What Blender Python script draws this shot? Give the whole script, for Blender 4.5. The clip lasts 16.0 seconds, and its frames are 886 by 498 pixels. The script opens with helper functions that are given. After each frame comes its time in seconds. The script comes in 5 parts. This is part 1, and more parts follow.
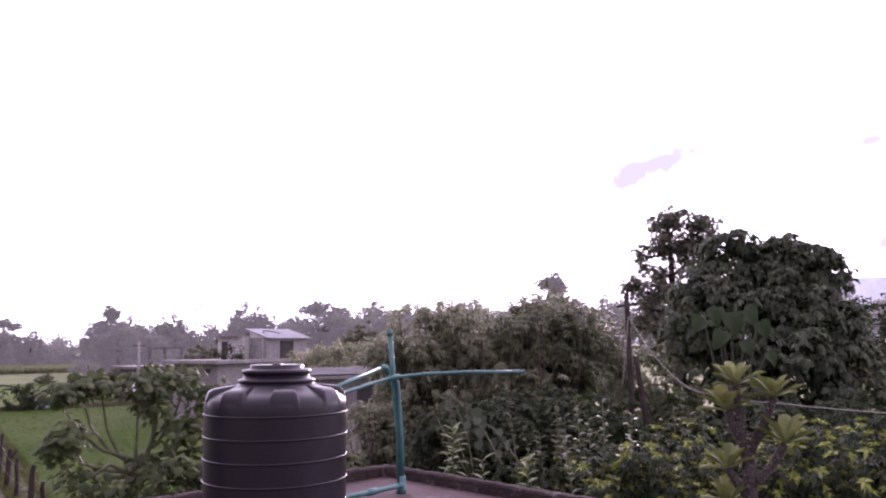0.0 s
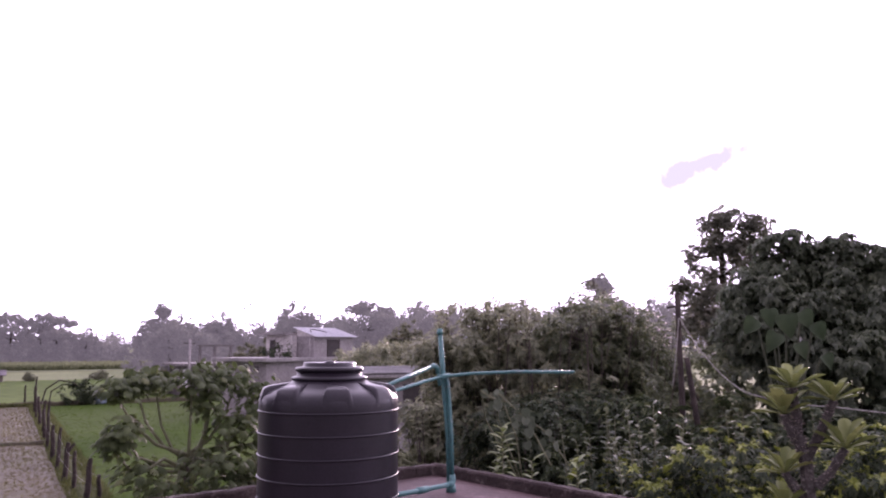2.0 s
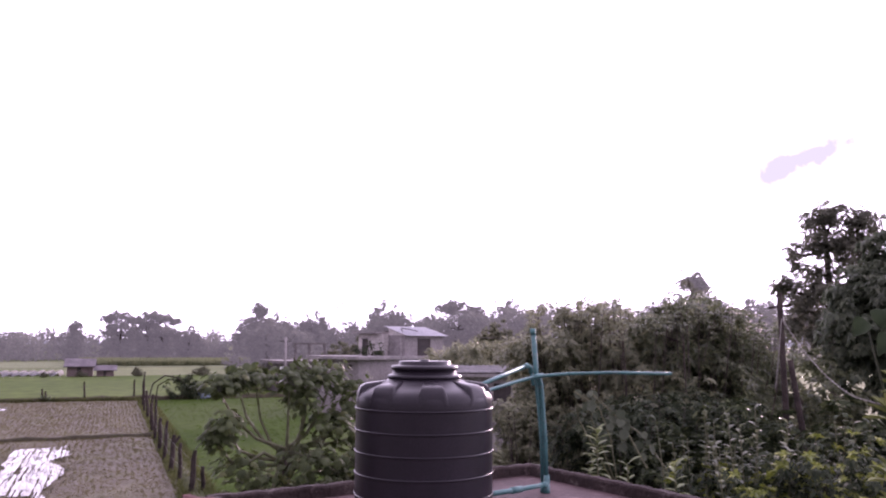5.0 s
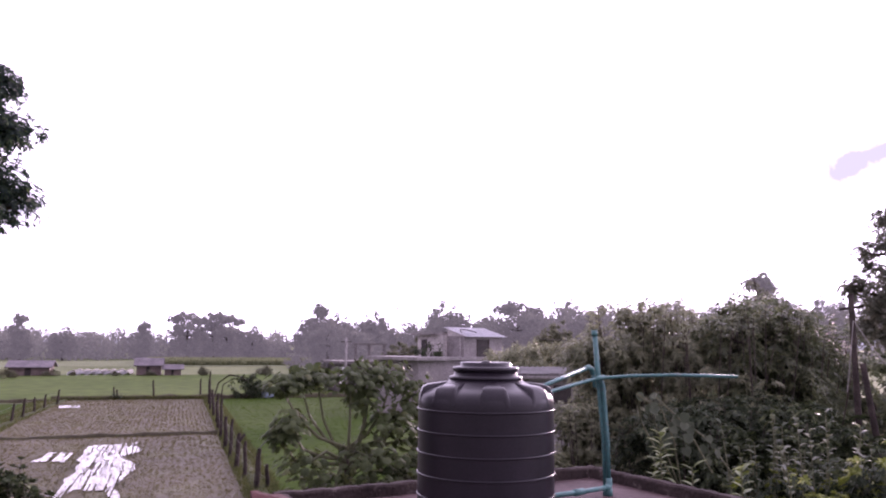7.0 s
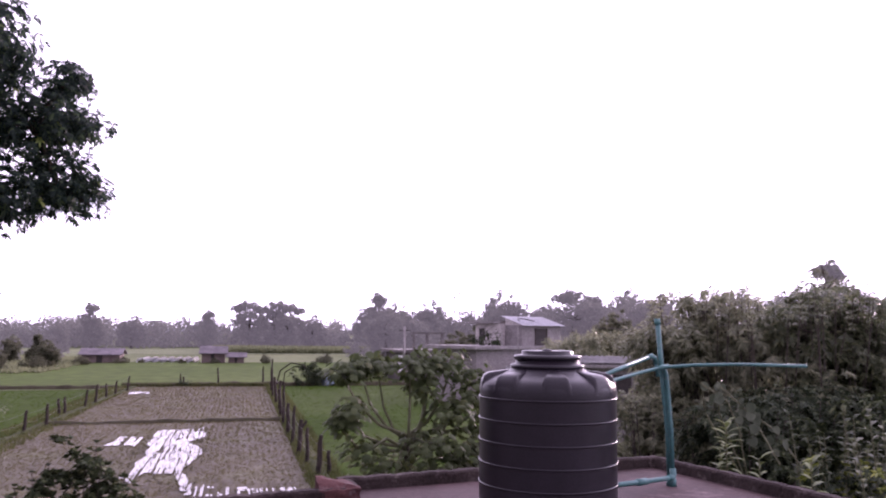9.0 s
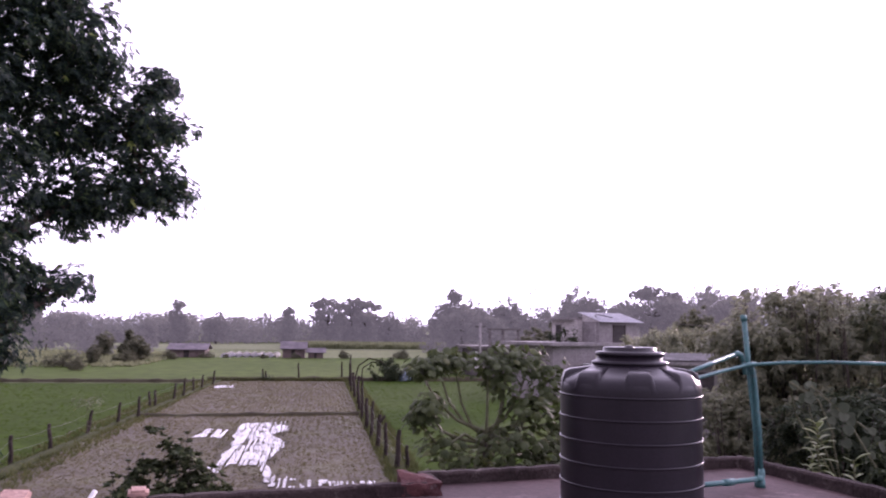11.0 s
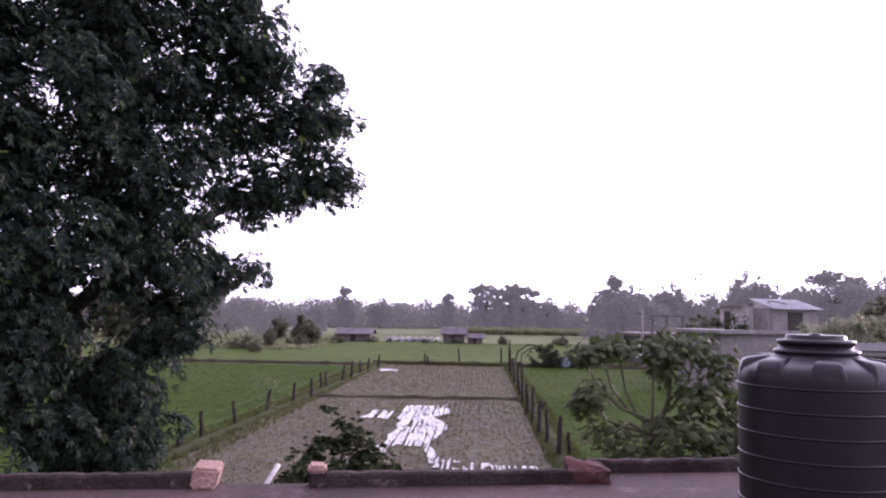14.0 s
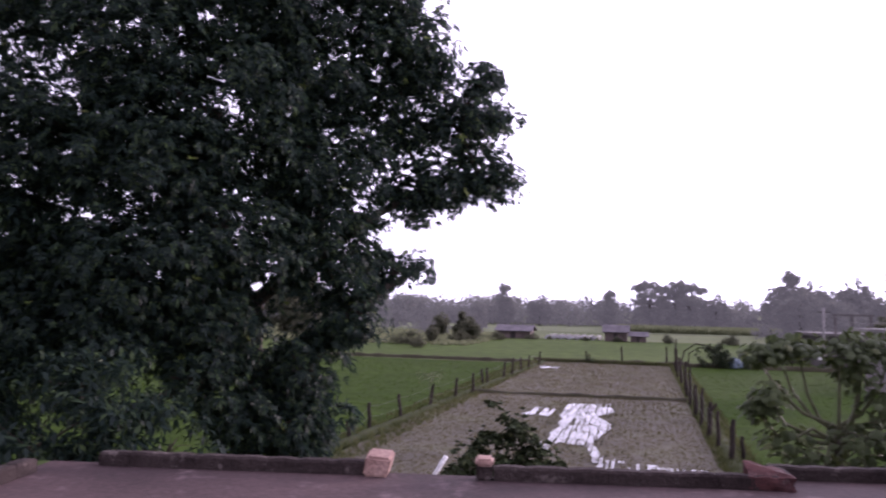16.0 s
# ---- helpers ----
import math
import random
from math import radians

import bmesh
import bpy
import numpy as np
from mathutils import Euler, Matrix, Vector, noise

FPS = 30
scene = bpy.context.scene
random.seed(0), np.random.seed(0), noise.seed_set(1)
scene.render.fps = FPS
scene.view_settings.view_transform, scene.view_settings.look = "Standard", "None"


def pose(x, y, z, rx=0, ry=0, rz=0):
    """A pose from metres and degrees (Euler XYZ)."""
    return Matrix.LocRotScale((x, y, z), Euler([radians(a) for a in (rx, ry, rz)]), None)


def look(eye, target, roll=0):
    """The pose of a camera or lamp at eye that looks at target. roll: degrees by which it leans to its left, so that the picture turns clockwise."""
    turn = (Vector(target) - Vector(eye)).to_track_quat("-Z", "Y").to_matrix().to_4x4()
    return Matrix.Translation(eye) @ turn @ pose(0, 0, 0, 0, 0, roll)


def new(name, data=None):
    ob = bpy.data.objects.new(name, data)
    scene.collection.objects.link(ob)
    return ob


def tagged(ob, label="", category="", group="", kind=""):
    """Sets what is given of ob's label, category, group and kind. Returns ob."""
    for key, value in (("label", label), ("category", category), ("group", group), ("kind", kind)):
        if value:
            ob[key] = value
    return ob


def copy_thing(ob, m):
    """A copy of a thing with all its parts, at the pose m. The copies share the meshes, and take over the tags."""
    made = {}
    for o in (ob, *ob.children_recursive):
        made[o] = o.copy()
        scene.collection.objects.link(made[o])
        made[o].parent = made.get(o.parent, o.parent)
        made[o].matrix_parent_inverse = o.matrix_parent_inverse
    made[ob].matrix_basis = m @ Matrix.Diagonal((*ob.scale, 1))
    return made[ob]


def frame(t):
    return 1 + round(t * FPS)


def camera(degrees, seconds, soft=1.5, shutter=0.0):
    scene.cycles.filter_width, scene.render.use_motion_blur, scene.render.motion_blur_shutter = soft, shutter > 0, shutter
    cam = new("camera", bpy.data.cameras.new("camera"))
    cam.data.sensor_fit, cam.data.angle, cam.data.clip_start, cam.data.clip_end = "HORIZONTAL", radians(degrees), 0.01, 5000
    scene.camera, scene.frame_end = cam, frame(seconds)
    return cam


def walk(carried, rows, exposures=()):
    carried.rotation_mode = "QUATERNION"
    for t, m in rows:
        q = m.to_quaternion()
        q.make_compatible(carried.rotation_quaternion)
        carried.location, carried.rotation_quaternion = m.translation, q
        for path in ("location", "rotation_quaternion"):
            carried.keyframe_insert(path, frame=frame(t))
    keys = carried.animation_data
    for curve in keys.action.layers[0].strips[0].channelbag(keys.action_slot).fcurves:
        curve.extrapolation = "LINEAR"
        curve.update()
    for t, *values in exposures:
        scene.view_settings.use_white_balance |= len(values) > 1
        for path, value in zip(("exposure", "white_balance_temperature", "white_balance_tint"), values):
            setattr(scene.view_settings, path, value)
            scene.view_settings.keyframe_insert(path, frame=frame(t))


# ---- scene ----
cam = camera(58.6, 16.0, soft=2.0, shutter=0.5)
PATH = [
    (0, (0.152, -0.003, 4.596), (10.772, 16.767, 6.996), -0.7),
    (0.5, (0.144, 0.012, 4.596), (10.654, 16.862, 7.006), -0.6),
    (1, (0.129, 0.017, 4.593), (10.449, 16.977, 7.003), -0.5),
    (1.5, (0.121, 0.025, 4.589), (10.151, 17.165, 6.999), -0.4),
    (2, (0.104, 0.016, 4.59), (9.754, 17.376, 7.0), -0.2),
    (2.5, (0.098, 0.012, 4.588), (9.358, 17.572, 6.988), -0.1),
    (3, (0.083, 0.007, 4.59), (8.973, 17.756, 7.0), 0.1),
    (5.5, (0.06, 0.012, 4.59), (7.25, 18.522, 6.99), 0.4),
    (6, (0.051, 0.012, 4.589), (6.761, 18.692, 6.999), 0.6),
    (6.5, (0.038, -0.005, 4.59), (6.468, 18.785, 7.0), 0.6),
    (7, (0.03, -0.021, 4.592), (6.27, 18.829, 7.002), 0.5),
    (7.5, (0.023, -0.034, 4.589), (6.003, 18.906, 6.969), 0.5),
    (8, (0.016, -0.031, 4.586), (5.656, 19.009, 6.926), 0.5),
    (8.5, (0.005, -0.025, 4.588), (5.245, 19.145, 6.828), 0.5),
    (9, (0.001, -0.02, 4.586), (4.871, 19.26, 6.707), 0.6),
    (11.5, (-0.04, -0.023, 4.58), (2.33, 19.737, 6.55), 0.7),
    (12, (-0.043, -0.016, 4.575), (1.537, 19.834, 6.455), 0.7),
    (12.5, (-0.046, -0.013, 4.576), (0.584, 19.897, 6.306), 0.8),
    (13, (-0.058, -0.016, 4.572), (-0.058, 19.914, 6.222), 0.9),
    (13.5, (-0.068, 0.001, 4.577), (-0.598, 19.931, 6.177), 1.0),
    (14, (-0.088, 0.01, 4.574), (-1.018, 19.92, 6.174), 1.0),
    (14.5, (-0.103, 0.0, 4.572), (-1.703, 19.87, 6.112), 0.9),
    (15, (-0.118, 0.023, 4.563), (-2.568, 19.813, 6.033), 1.0),
    (15.5, (-0.129, 0.034, 4.553), (-3.589, 19.674, 6.003), 1.2),
    (16, (-0.139, 0.04, 4.551), (-5.029, 19.38, 6.001), 1.3),
]
walk(cam, [(t, look(eye, target, roll)) for t, eye, target, roll in PATH], [(0.0, 1.14, 6200, 39), (7.0, 1.08, 6150, 40), (9.0, 1.02, 6100, 40), (12.5, 0.92, 6000, 37), (14.5, 0.87, 5950, 35), (16.0, 0.64, 5900, 32)])

# ---- world and sun ----
SUN_AZ, SUN_EL = 45.0, 8.0          # degrees from +y towards +x, and above the horizon
world = bpy.data.worlds.new("sky")
scene.world = world
world.use_nodes = True
wn, wl = world.node_tree.nodes, world.node_tree.links
wn.clear()
w_out, w_bg = wn.new("ShaderNodeOutputWorld"), wn.new("ShaderNodeBackground")
w_sky = wn.new("ShaderNodeTexSky")
w_sky.sky_type, w_sky.sun_disc = "NISHITA", False
w_sky.sun_elevation, w_sky.sun_rotation = radians(SUN_EL), radians(SUN_AZ)
w_gain = wn.new("ShaderNodeMix"); w_gain.data_type, w_gain.blend_type = "RGBA", "MULTIPLY"
w_gain.inputs["Factor"].default_value = 1.0
w_gain.inputs["B"].default_value = (0.1, 0.1, 0.1, 1)
w_co = wn.new("ShaderNodeTexCoord")


def wmath(op, x, y=None, z=None, clamp=False):
    k = wn.new("ShaderNodeMath")
    k.operation, k.use_clamp = op, clamp
    for i, q in enumerate((x, y, z)):
        if q is None:
            continue
        if isinstance(q, (int, float)):
            k.inputs[i].default_value = q
        else:
            wl.new(q, k.inputs[i])
    return k.outputs[0]


def wdot(vec):
    k = wn.new("ShaderNodeVectorMath")
    k.operation = "DOT_PRODUCT"
    k.inputs[1].default_value = vec
    wl.new(w_co.outputs["Generated"], k.inputs[0])
    return k.outputs["Value"]


# the overcast sheet is brightest over the sunset and fades towards the far side of the sky
glow = wmath("MULTIPLY_ADD", wdot((math.sin(radians(SUN_AZ)), math.cos(radians(SUN_AZ)), 0.0)), 0.5, 0.5)
glow = wmath("POWER", glow, 1.3)
level = wmath("MULTIPLY_ADD", glow, 1.42, 0.46)
w_sheet = wn.new("ShaderNodeMix"); w_sheet.data_type, w_sheet.blend_type = "RGBA", "MULTIPLY"
w_sheet.inputs["Factor"].default_value = 1.0
w_sheet.inputs["A"].default_value = (1.0, 0.95, 1.06, 1)
wl.new(level, w_sheet.inputs["B"])
w_mix = wn.new("ShaderNodeMix"); w_mix.data_type = "RGBA"
w_mix.inputs["Factor"].default_value = 0.9
wl.new(w_gain.outputs["Result"], w_mix.inputs["A"])
wl.new(w_sheet.outputs["Result"], w_mix.inputs["B"])
w_noise = wn.new("ShaderNodeTexNoise")
w_noise.inputs["Scale"].default_value, w_noise.inputs["Detail"].default_value = 14.0, 6
wl.new(w_co.outputs["Generated"], w_noise.inputs["Vector"])


def cloud(src, way, wide, high, slant, colour, amount=1.0):
    """A small drifting cloud in the direction way; wide and high in radians."""
    c = Vector(way).normalized()
    right = c.cross(Vector((0, 0, 1))).normalized()
    up = right.cross(c)
    s = radians(slant)
    e1, e2 = right * math.cos(s) + up * math.sin(s), up * math.cos(s) - right * math.sin(s)
    p = wmath("MULTIPLY", wdot(e1), 1 / wide)
    q = wmath("MULTIPLY", wdot(e2), 1 / high)
    r = wmath("ADD", wmath("MULTIPLY", p, p), wmath("MULTIPLY", q, q))
    ahead = wmath("GREATER_THAN", wdot(c), 0.0)
    rag = wmath("MULTIPLY_ADD", w_noise.outputs["Fac"], 4.6, -0.95)
    f = wmath("MULTIPLY", wmath("SUBTRACT", rag, r, None, True), ahead)
    f = wmath("MULTIPLY", f, amount)
    x = wn.new("ShaderNodeMix"); x.data_type = "RGBA"
    wl.new(f, x.inputs["Factor"])
    wl.new(src, x.inputs["A"])
    x.inputs["B"].default_value = (*colour, 1)
    return x.outputs["Result"]


sky_col = w_mix.outputs["Result"]
sky_col = cloud(sky_col, (0.722, 0.655, 0.214), 0.088, 0.025, 22, (0.38, 0.385, 0.422))
sky_col = cloud(sky_col, (0.857, 0.466, 0.218), 0.014, 0.006, 10, (0.395, 0.4, 0.436))
sky_col = cloud(sky_col, (0.90, 0.40, 0.12), 0.09, 0.012, 12, (0.4, 0.4, 0.44))
sky_col = cloud(sky_col, (-0.19, 0.965, 0.145), 0.06, 0.014, 8, (0.445, 0.445, 0.5))
wl.new(sky_col, w_bg.inputs["Color"])
w_bg.inputs["Strength"].default_value = 1.0
wl.new(w_bg.outputs[0], w_out.inputs[0])

sun = new("sun", bpy.data.lights.new("sun", "SUN"))
sun.data.energy, sun.data.angle, sun.data.color = 3.0, radians(10), (1.0, 0.82, 0.74)
sd = Vector((math.sin(radians(SUN_AZ)) * math.cos(radians(SUN_EL)), math.cos(radians(SUN_AZ)) * math.cos(radians(SUN_EL)), math.sin(radians(SUN_EL))))
sun.matrix_world = look(sd * 50, (0, 0, 0))

# ---- materials ----
def base_mat(name, rough=0.8, metal=0.0):
    m = bpy.data.materials.new(name)
    m.use_nodes = True
    n, l = m.node_tree.nodes, m.node_tree.links
    b = n["Principled BSDF"]
    b.inputs["Roughness"].default_value, b.inputs["Metallic"].default_value = rough, metal
    return m, n, l, b


def ramp(n, stops):
    r = n.new("ShaderNodeValToRGB")
    e = r.color_ramp.elements
    while len(e) < len(stops):
        e.new(0.5)
    for k, (p, c) in zip(e, stops):
        k.position, k.color = p, (*c, 1)
    return r


def noise_node(n, l, scale, detail=6, rough=0.6, stretch=None):
    co, t = n.new("ShaderNodeTexCoord"), n.new("ShaderNodeTexNoise")
    t.inputs["Scale"].default_value, t.inputs["Detail"].default_value, t.inputs["Roughness"].default_value = scale, detail, rough
    if stretch:
        mp = n.new("ShaderNodeMapping")
        mp.inputs["Scale"].default_value = stretch
        l.new(co.outputs["Object"], mp.inputs["Vector"])
        l.new(mp.outputs["Vector"], t.inputs["Vector"])
    else:
        l.new(co.outputs["Object"], t.inputs["Vector"])
    return t


def mix_node(n, l, fac, a, b, mode="MIX"):
    x = n.new("ShaderNodeMix")
    x.data_type, x.blend_type = "RGBA", mode
    for key, v in (("Factor", fac), ("A", a), ("B", b)):
        if isinstance(v, (int, float)):
            x.inputs[key].default_value = v
        elif isinstance(v, tuple):
            x.inputs[key].default_value = (*v, 1)
        else:
            l.new(v, x.inputs[key])
    return x.outputs["Result"]


def bump(n, l, b, src, strength=0.4, distance=0.02):
    k = n.new("ShaderNodeBump")
    k.inputs["Strength"].default_value, k.inputs["Distance"].default_value = strength, distance
    l.new(src, k.inputs["Height"])
    l.new(k.outputs[0], b.inputs["Normal"])


def rough_mat(name, c1, c2, scale=3.0, fine=40.0, rough=0.85, bumps=0.4, dist=0.02, metal=0.0, c3=None, spec=0.5):
    """Two scales of colour variation with fine relief."""
    m, n, l, b = base_mat(name, rough, metal)
    big, small = noise_node(n, l, scale), noise_node(n, l, fine, 4)
    r = ramp(n, [(0.35, c1), (0.65, c2)])
    l.new(big.outputs["Fac"], r.inputs["Fac"])
    r2 = ramp(n, [(0.3, (0.62, 0.62, 0.62)), (0.7, (1.15, 1.15, 1.15))])
    l.new(small.outputs["Fac"], r2.inputs["Fac"])
    col = mix_node(n, l, 1.0, r.outputs["Color"], r2.outputs["Color"], "MULTIPLY")
    if c3:
        stain = noise_node(n, l, scale * 2.7, 8, 0.7)
        r3 = ramp(n, [(0.56, (0, 0, 0)), (0.68, (1, 1, 1))])
        l.new(stain.outputs["Fac"], r3.inputs["Fac"])
        col = mix_node(n, l, r3.outputs["Color"], col, c3)
    l.new(col, b.inputs["Base Color"])
    b.inputs["Specular IOR Level"].default_value = spec
    bump(n, l, b, small.outputs["Fac"], bumps, dist)
    return m


def leaf_mat(name, c1, c2, c3=None, rough=0.5, through_light=0.25, spec=0.4, single=False):
    """Leaves vary one by one; some light passes through them."""
    m, n, l, b = base_mat(name, rough)
    g = n.new("ShaderNodeNewGeometry")
    r = ramp(n, [(0.0, c1), (0.75, c2), (1.0, c3 or c2)])
    if single:
        g = n.new("ShaderNodeObjectInfo")
    l.new(g.outputs["Random" if single else "Random Per Island"], r.inputs["Fac"])
    big = noise_node(n, l, 0.9, 3)
    r2 = ramp(n, [(0.3, (0.75, 0.78, 0.75)), (0.7, (1.2, 1.2, 1.1))])
    l.new(big.outputs["Fac"], r2.inputs["Fac"])
    col = mix_node(n, l, 1.0, r.outputs["Color"], r2.outputs["Color"], "MULTIPLY")
    l.new(col, b.inputs["Base Color"])
    b.inputs["Specular IOR Level"].default_value = spec
    t, x = n.new("ShaderNodeBsdfTranslucent"), n.new("ShaderNodeMixShader")
    l.new(col, t.inputs["Color"])
    x.inputs[0].default_value = through_light
    l.new(b.outputs[0], x.inputs[1])
    l.new(t.outputs[0], x.inputs[2])
    l.new(x.outputs[0], n["Material Output"].inputs["Surface"])
    return m


M = {}
M["bark"] = rough_mat("bark", (0.05, 0.04, 0.034), (0.1, 0.084, 0.07), 4, 30, 0.95, 0.8, 0.03, spec=0.15)
M["grey_stem"] = rough_mat("grey_stem", (0.045, 0.04, 0.036), (0.085, 0.075, 0.068), 9, 50, 0.95, 0.9, 0.02, c3=(0.16, 0.15, 0.14), spec=0.15)
M["bank_soil"] = rough_mat("bank_soil", (0.03, 0.038, 0.014), (0.048, 0.056, 0.022), 1.2, 12, 0.95, 0.7, 0.05, c3=(0.05, 0.042, 0.028), spec=0.1)
M["old_tin"] = rough_mat("old_tin", (0.15, 0.145, 0.15), (0.24, 0.23, 0.235), 0.8, 10, 0.7, 0.2, 0.01)
M["gourd_leaf"] = leaf_mat("gourd_leaf", (0.05, 0.062, 0.04), (0.075, 0.09, 0.06), (0.11, 0.125, 0.088), 0.55, 0.3, 0.2, single=True)
M["bark_pale"] = rough_mat("bark_pale", (0.2, 0.17, 0.14), (0.32, 0.28, 0.24), 4, 30, 0.95, 0.6, 0.02)
M["post_wood"] = rough_mat("post_wood", (0.026, 0.021, 0.019), (0.06, 0.048, 0.042), 5, 50, 0.95, 0.7, 0.02, spec=0.15)
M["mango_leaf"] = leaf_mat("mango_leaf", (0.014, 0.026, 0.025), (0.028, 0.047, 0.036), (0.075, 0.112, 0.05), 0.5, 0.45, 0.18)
M["mango_flush"] = leaf_mat("mango_flush", (0.14, 0.2, 0.05), (0.2, 0.26, 0.07), (0.25, 0.2, 0.1), 0.5, 0.3)
M["shrub_leaf"] = leaf_mat("shrub_leaf", (0.07, 0.086, 0.048), (0.13, 0.146, 0.084), (0.21, 0.22, 0.13), 0.4, 0.5, 0.4)
M["olive_leaf"] = leaf_mat("olive_leaf", (0.14, 0.15, 0.1), (0.23, 0.24, 0.16), (0.33, 0.325, 0.23), 0.42, 0.55, 0.4)
M["dark_leaf"] = leaf_mat("dark_leaf", (0.022, 0.033, 0.018), (0.044, 0.058, 0.033), (0.085, 0.097, 0.054), 0.6, 0.28, 0.12)
M["airy_leaf"] = leaf_mat("airy_leaf", (0.12, 0.125, 0.1), (0.17, 0.172, 0.14), (0.22, 0.218, 0.175), 0.6, 0.6, 0.2)
# lightened leaf colour stands in for thin haze on the mid-distance trees
M["mid_leaf"] = leaf_mat("mid_leaf", (0.11, 0.115, 0.08), (0.15, 0.155, 0.11), (0.19, 0.185, 0.14), 0.8, 0.5, 0.15)
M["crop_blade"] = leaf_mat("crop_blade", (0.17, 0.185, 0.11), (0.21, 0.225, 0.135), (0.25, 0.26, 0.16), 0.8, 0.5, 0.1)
M["lime_leaf"] = leaf_mat("lime_leaf", (0.12, 0.15, 0.03), (0.22, 0.25, 0.05), (0.32, 0.33, 0.09), 0.45, 0.3, 0.25)
M["broad_leaf"] = leaf_mat("broad_leaf", (0.07, 0.09, 0.06), (0.12, 0.142, 0.095), (0.18, 0.2, 0.14), 0.5, 0.5, 0.3)
M["succulent_leaf"] = leaf_mat("succulent_leaf", (0.11, 0.132, 0.045), (0.165, 0.188, 0.065), (0.22, 0.23, 0.09), 0.5, 0.25, 0.28, single=True)
M["papaya_leaf"] = leaf_mat("papaya_leaf", (0.046, 0.064, 0.026), (0.085, 0.108, 0.044), (0.15, 0.165, 0.072), 0.55, 0.4, 0.25, single=True)
M["guava_leaf"] = leaf_mat("guava_leaf", (0.022, 0.032, 0.016), (0.044, 0.058, 0.027), (0.095, 0.11, 0.052), 0.6, 0.25, 0.12)
M["sapling_leaf"] = leaf_mat("sapling_leaf", (0.1, 0.125, 0.045), (0.155, 0.19, 0.07), (0.22, 0.25, 0.1), 0.5, 0.3, single=True)
M["taro_leaf"] = leaf_mat("taro_leaf", (0.045, 0.066, 0.036), (0.065, 0.088, 0.05), (0.09, 0.112, 0.066), 0.6, 0.25, 0.2, single=True)
M["banana_leaf"] = leaf_mat("banana_leaf", (0.04, 0.06, 0.02), (0.08, 0.11, 0.035), (0.1, 0.13, 0.05), 0.5, 0.2)
M["rice_blade"] = leaf_mat("rice_blade", (0.036, 0.066, 0.006), (0.046, 0.08, 0.009), (0.056, 0.09, 0.014), 0.8, 0.5, 0.1)
M["bank_blade"] = leaf_mat("bank_blade", (0.06, 0.072, 0.026), (0.085, 0.095, 0.038), (0.12, 0.12, 0.055), 0.8, 0.4, 0.1)
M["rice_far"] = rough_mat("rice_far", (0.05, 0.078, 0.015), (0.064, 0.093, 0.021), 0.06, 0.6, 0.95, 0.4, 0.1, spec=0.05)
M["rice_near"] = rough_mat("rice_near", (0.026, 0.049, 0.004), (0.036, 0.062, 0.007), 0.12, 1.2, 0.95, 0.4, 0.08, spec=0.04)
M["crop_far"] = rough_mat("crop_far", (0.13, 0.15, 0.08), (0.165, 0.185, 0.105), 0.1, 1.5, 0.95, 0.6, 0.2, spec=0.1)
M["straw"] = leaf_mat("straw", (0.09, 0.078, 0.042), (0.125, 0.108, 0.055), (0.105, 0.115, 0.042), 0.85, 0.25, 0.1)
M["earth"] = rough_mat("earth", (0.036, 0.032, 0.02), (0.06, 0.054, 0.034), 1.2, 12, 0.95, 0.8, 0.05, c3=(0.05, 0.066, 0.02), spec=0.15)
M["ground"] = rough_mat("ground", (0.09, 0.11, 0.045), (0.13, 0.15, 0.07), 0.05, 1.5, 0.95, 0.6, 0.1, spec=0.1)
M["tank_plastic"] = rough_mat("tank_plastic", (0.011, 0.0083, 0.0122), (0.0165, 0.0125, 0.0185), 3, 90, 0.38, 0.06, 0.001, spec=0.3)
M["pvc"] = rough_mat("pvc", (0.036, 0.125, 0.122), (0.052, 0.165, 0.158), 3, 60, 0.5, 0.15, 0.002, c3=(0.1, 0.15, 0.145))
M["white_pvc"] = rough_mat("white_pvc", (0.6, 0.6, 0.6), (0.75, 0.75, 0.74), 3, 60, 0.5, 0.1, 0.002)
M["slab"] = rough_mat("slab", (0.042, 0.025, 0.026), (0.082, 0.05, 0.05), 0.75, 22, 0.8, 0.5, 0.01, c3=(0.15, 0.105, 0.106), spec=0.3)
M["parapet"] = rough_mat("parapet", (0.026, 0.018, 0.017), (0.055, 0.041, 0.038), 2.5, 35, 0.95, 0.9, 0.02, c3=(0.14, 0.115, 0.105), spec=0.2)
M["red_brick"] = rough_mat("red_brick", (0.05, 0.02, 0.02), (0.095, 0.038, 0.036), 5, 40, 0.9, 0.7, 0.01, c3=(0.13, 0.1, 0.1), spec=0.3)
M["pink_brick"] = rough_mat("pink_brick", (0.27, 0.16, 0.13), (0.44, 0.29, 0.24), 5, 40, 0.9, 0.7, 0.01, c3=(0.2, 0.13, 0.115))
M["plaster"] = rough_mat("plaster", (0.4, 0.37, 0.36), (0.55, 0.52, 0.5), 0.8, 8, 0.9, 0.12, 0.01, c3=(0.33, 0.3, 0.29))
M["grey_plaster"] = rough_mat("grey_plaster", (0.2, 0.18, 0.18), (0.27, 0.25, 0.25), 0.8, 8, 0.9, 0.12, 0.01, c3=(0.12, 0.11, 0.105))
M["old_plaster"] = rough_mat("old_plaster", (0.1, 0.09, 0.09), (0.15, 0.135, 0.13), 0.8, 8, 0.9, 0.12, 0.01, c3=(0.07, 0.062, 0.06))
M["concrete"] = rough_mat("concrete", (0.2, 0.185, 0.185), (0.3, 0.28, 0.275), 1.2, 9, 0.9, 0.5, 0.02)
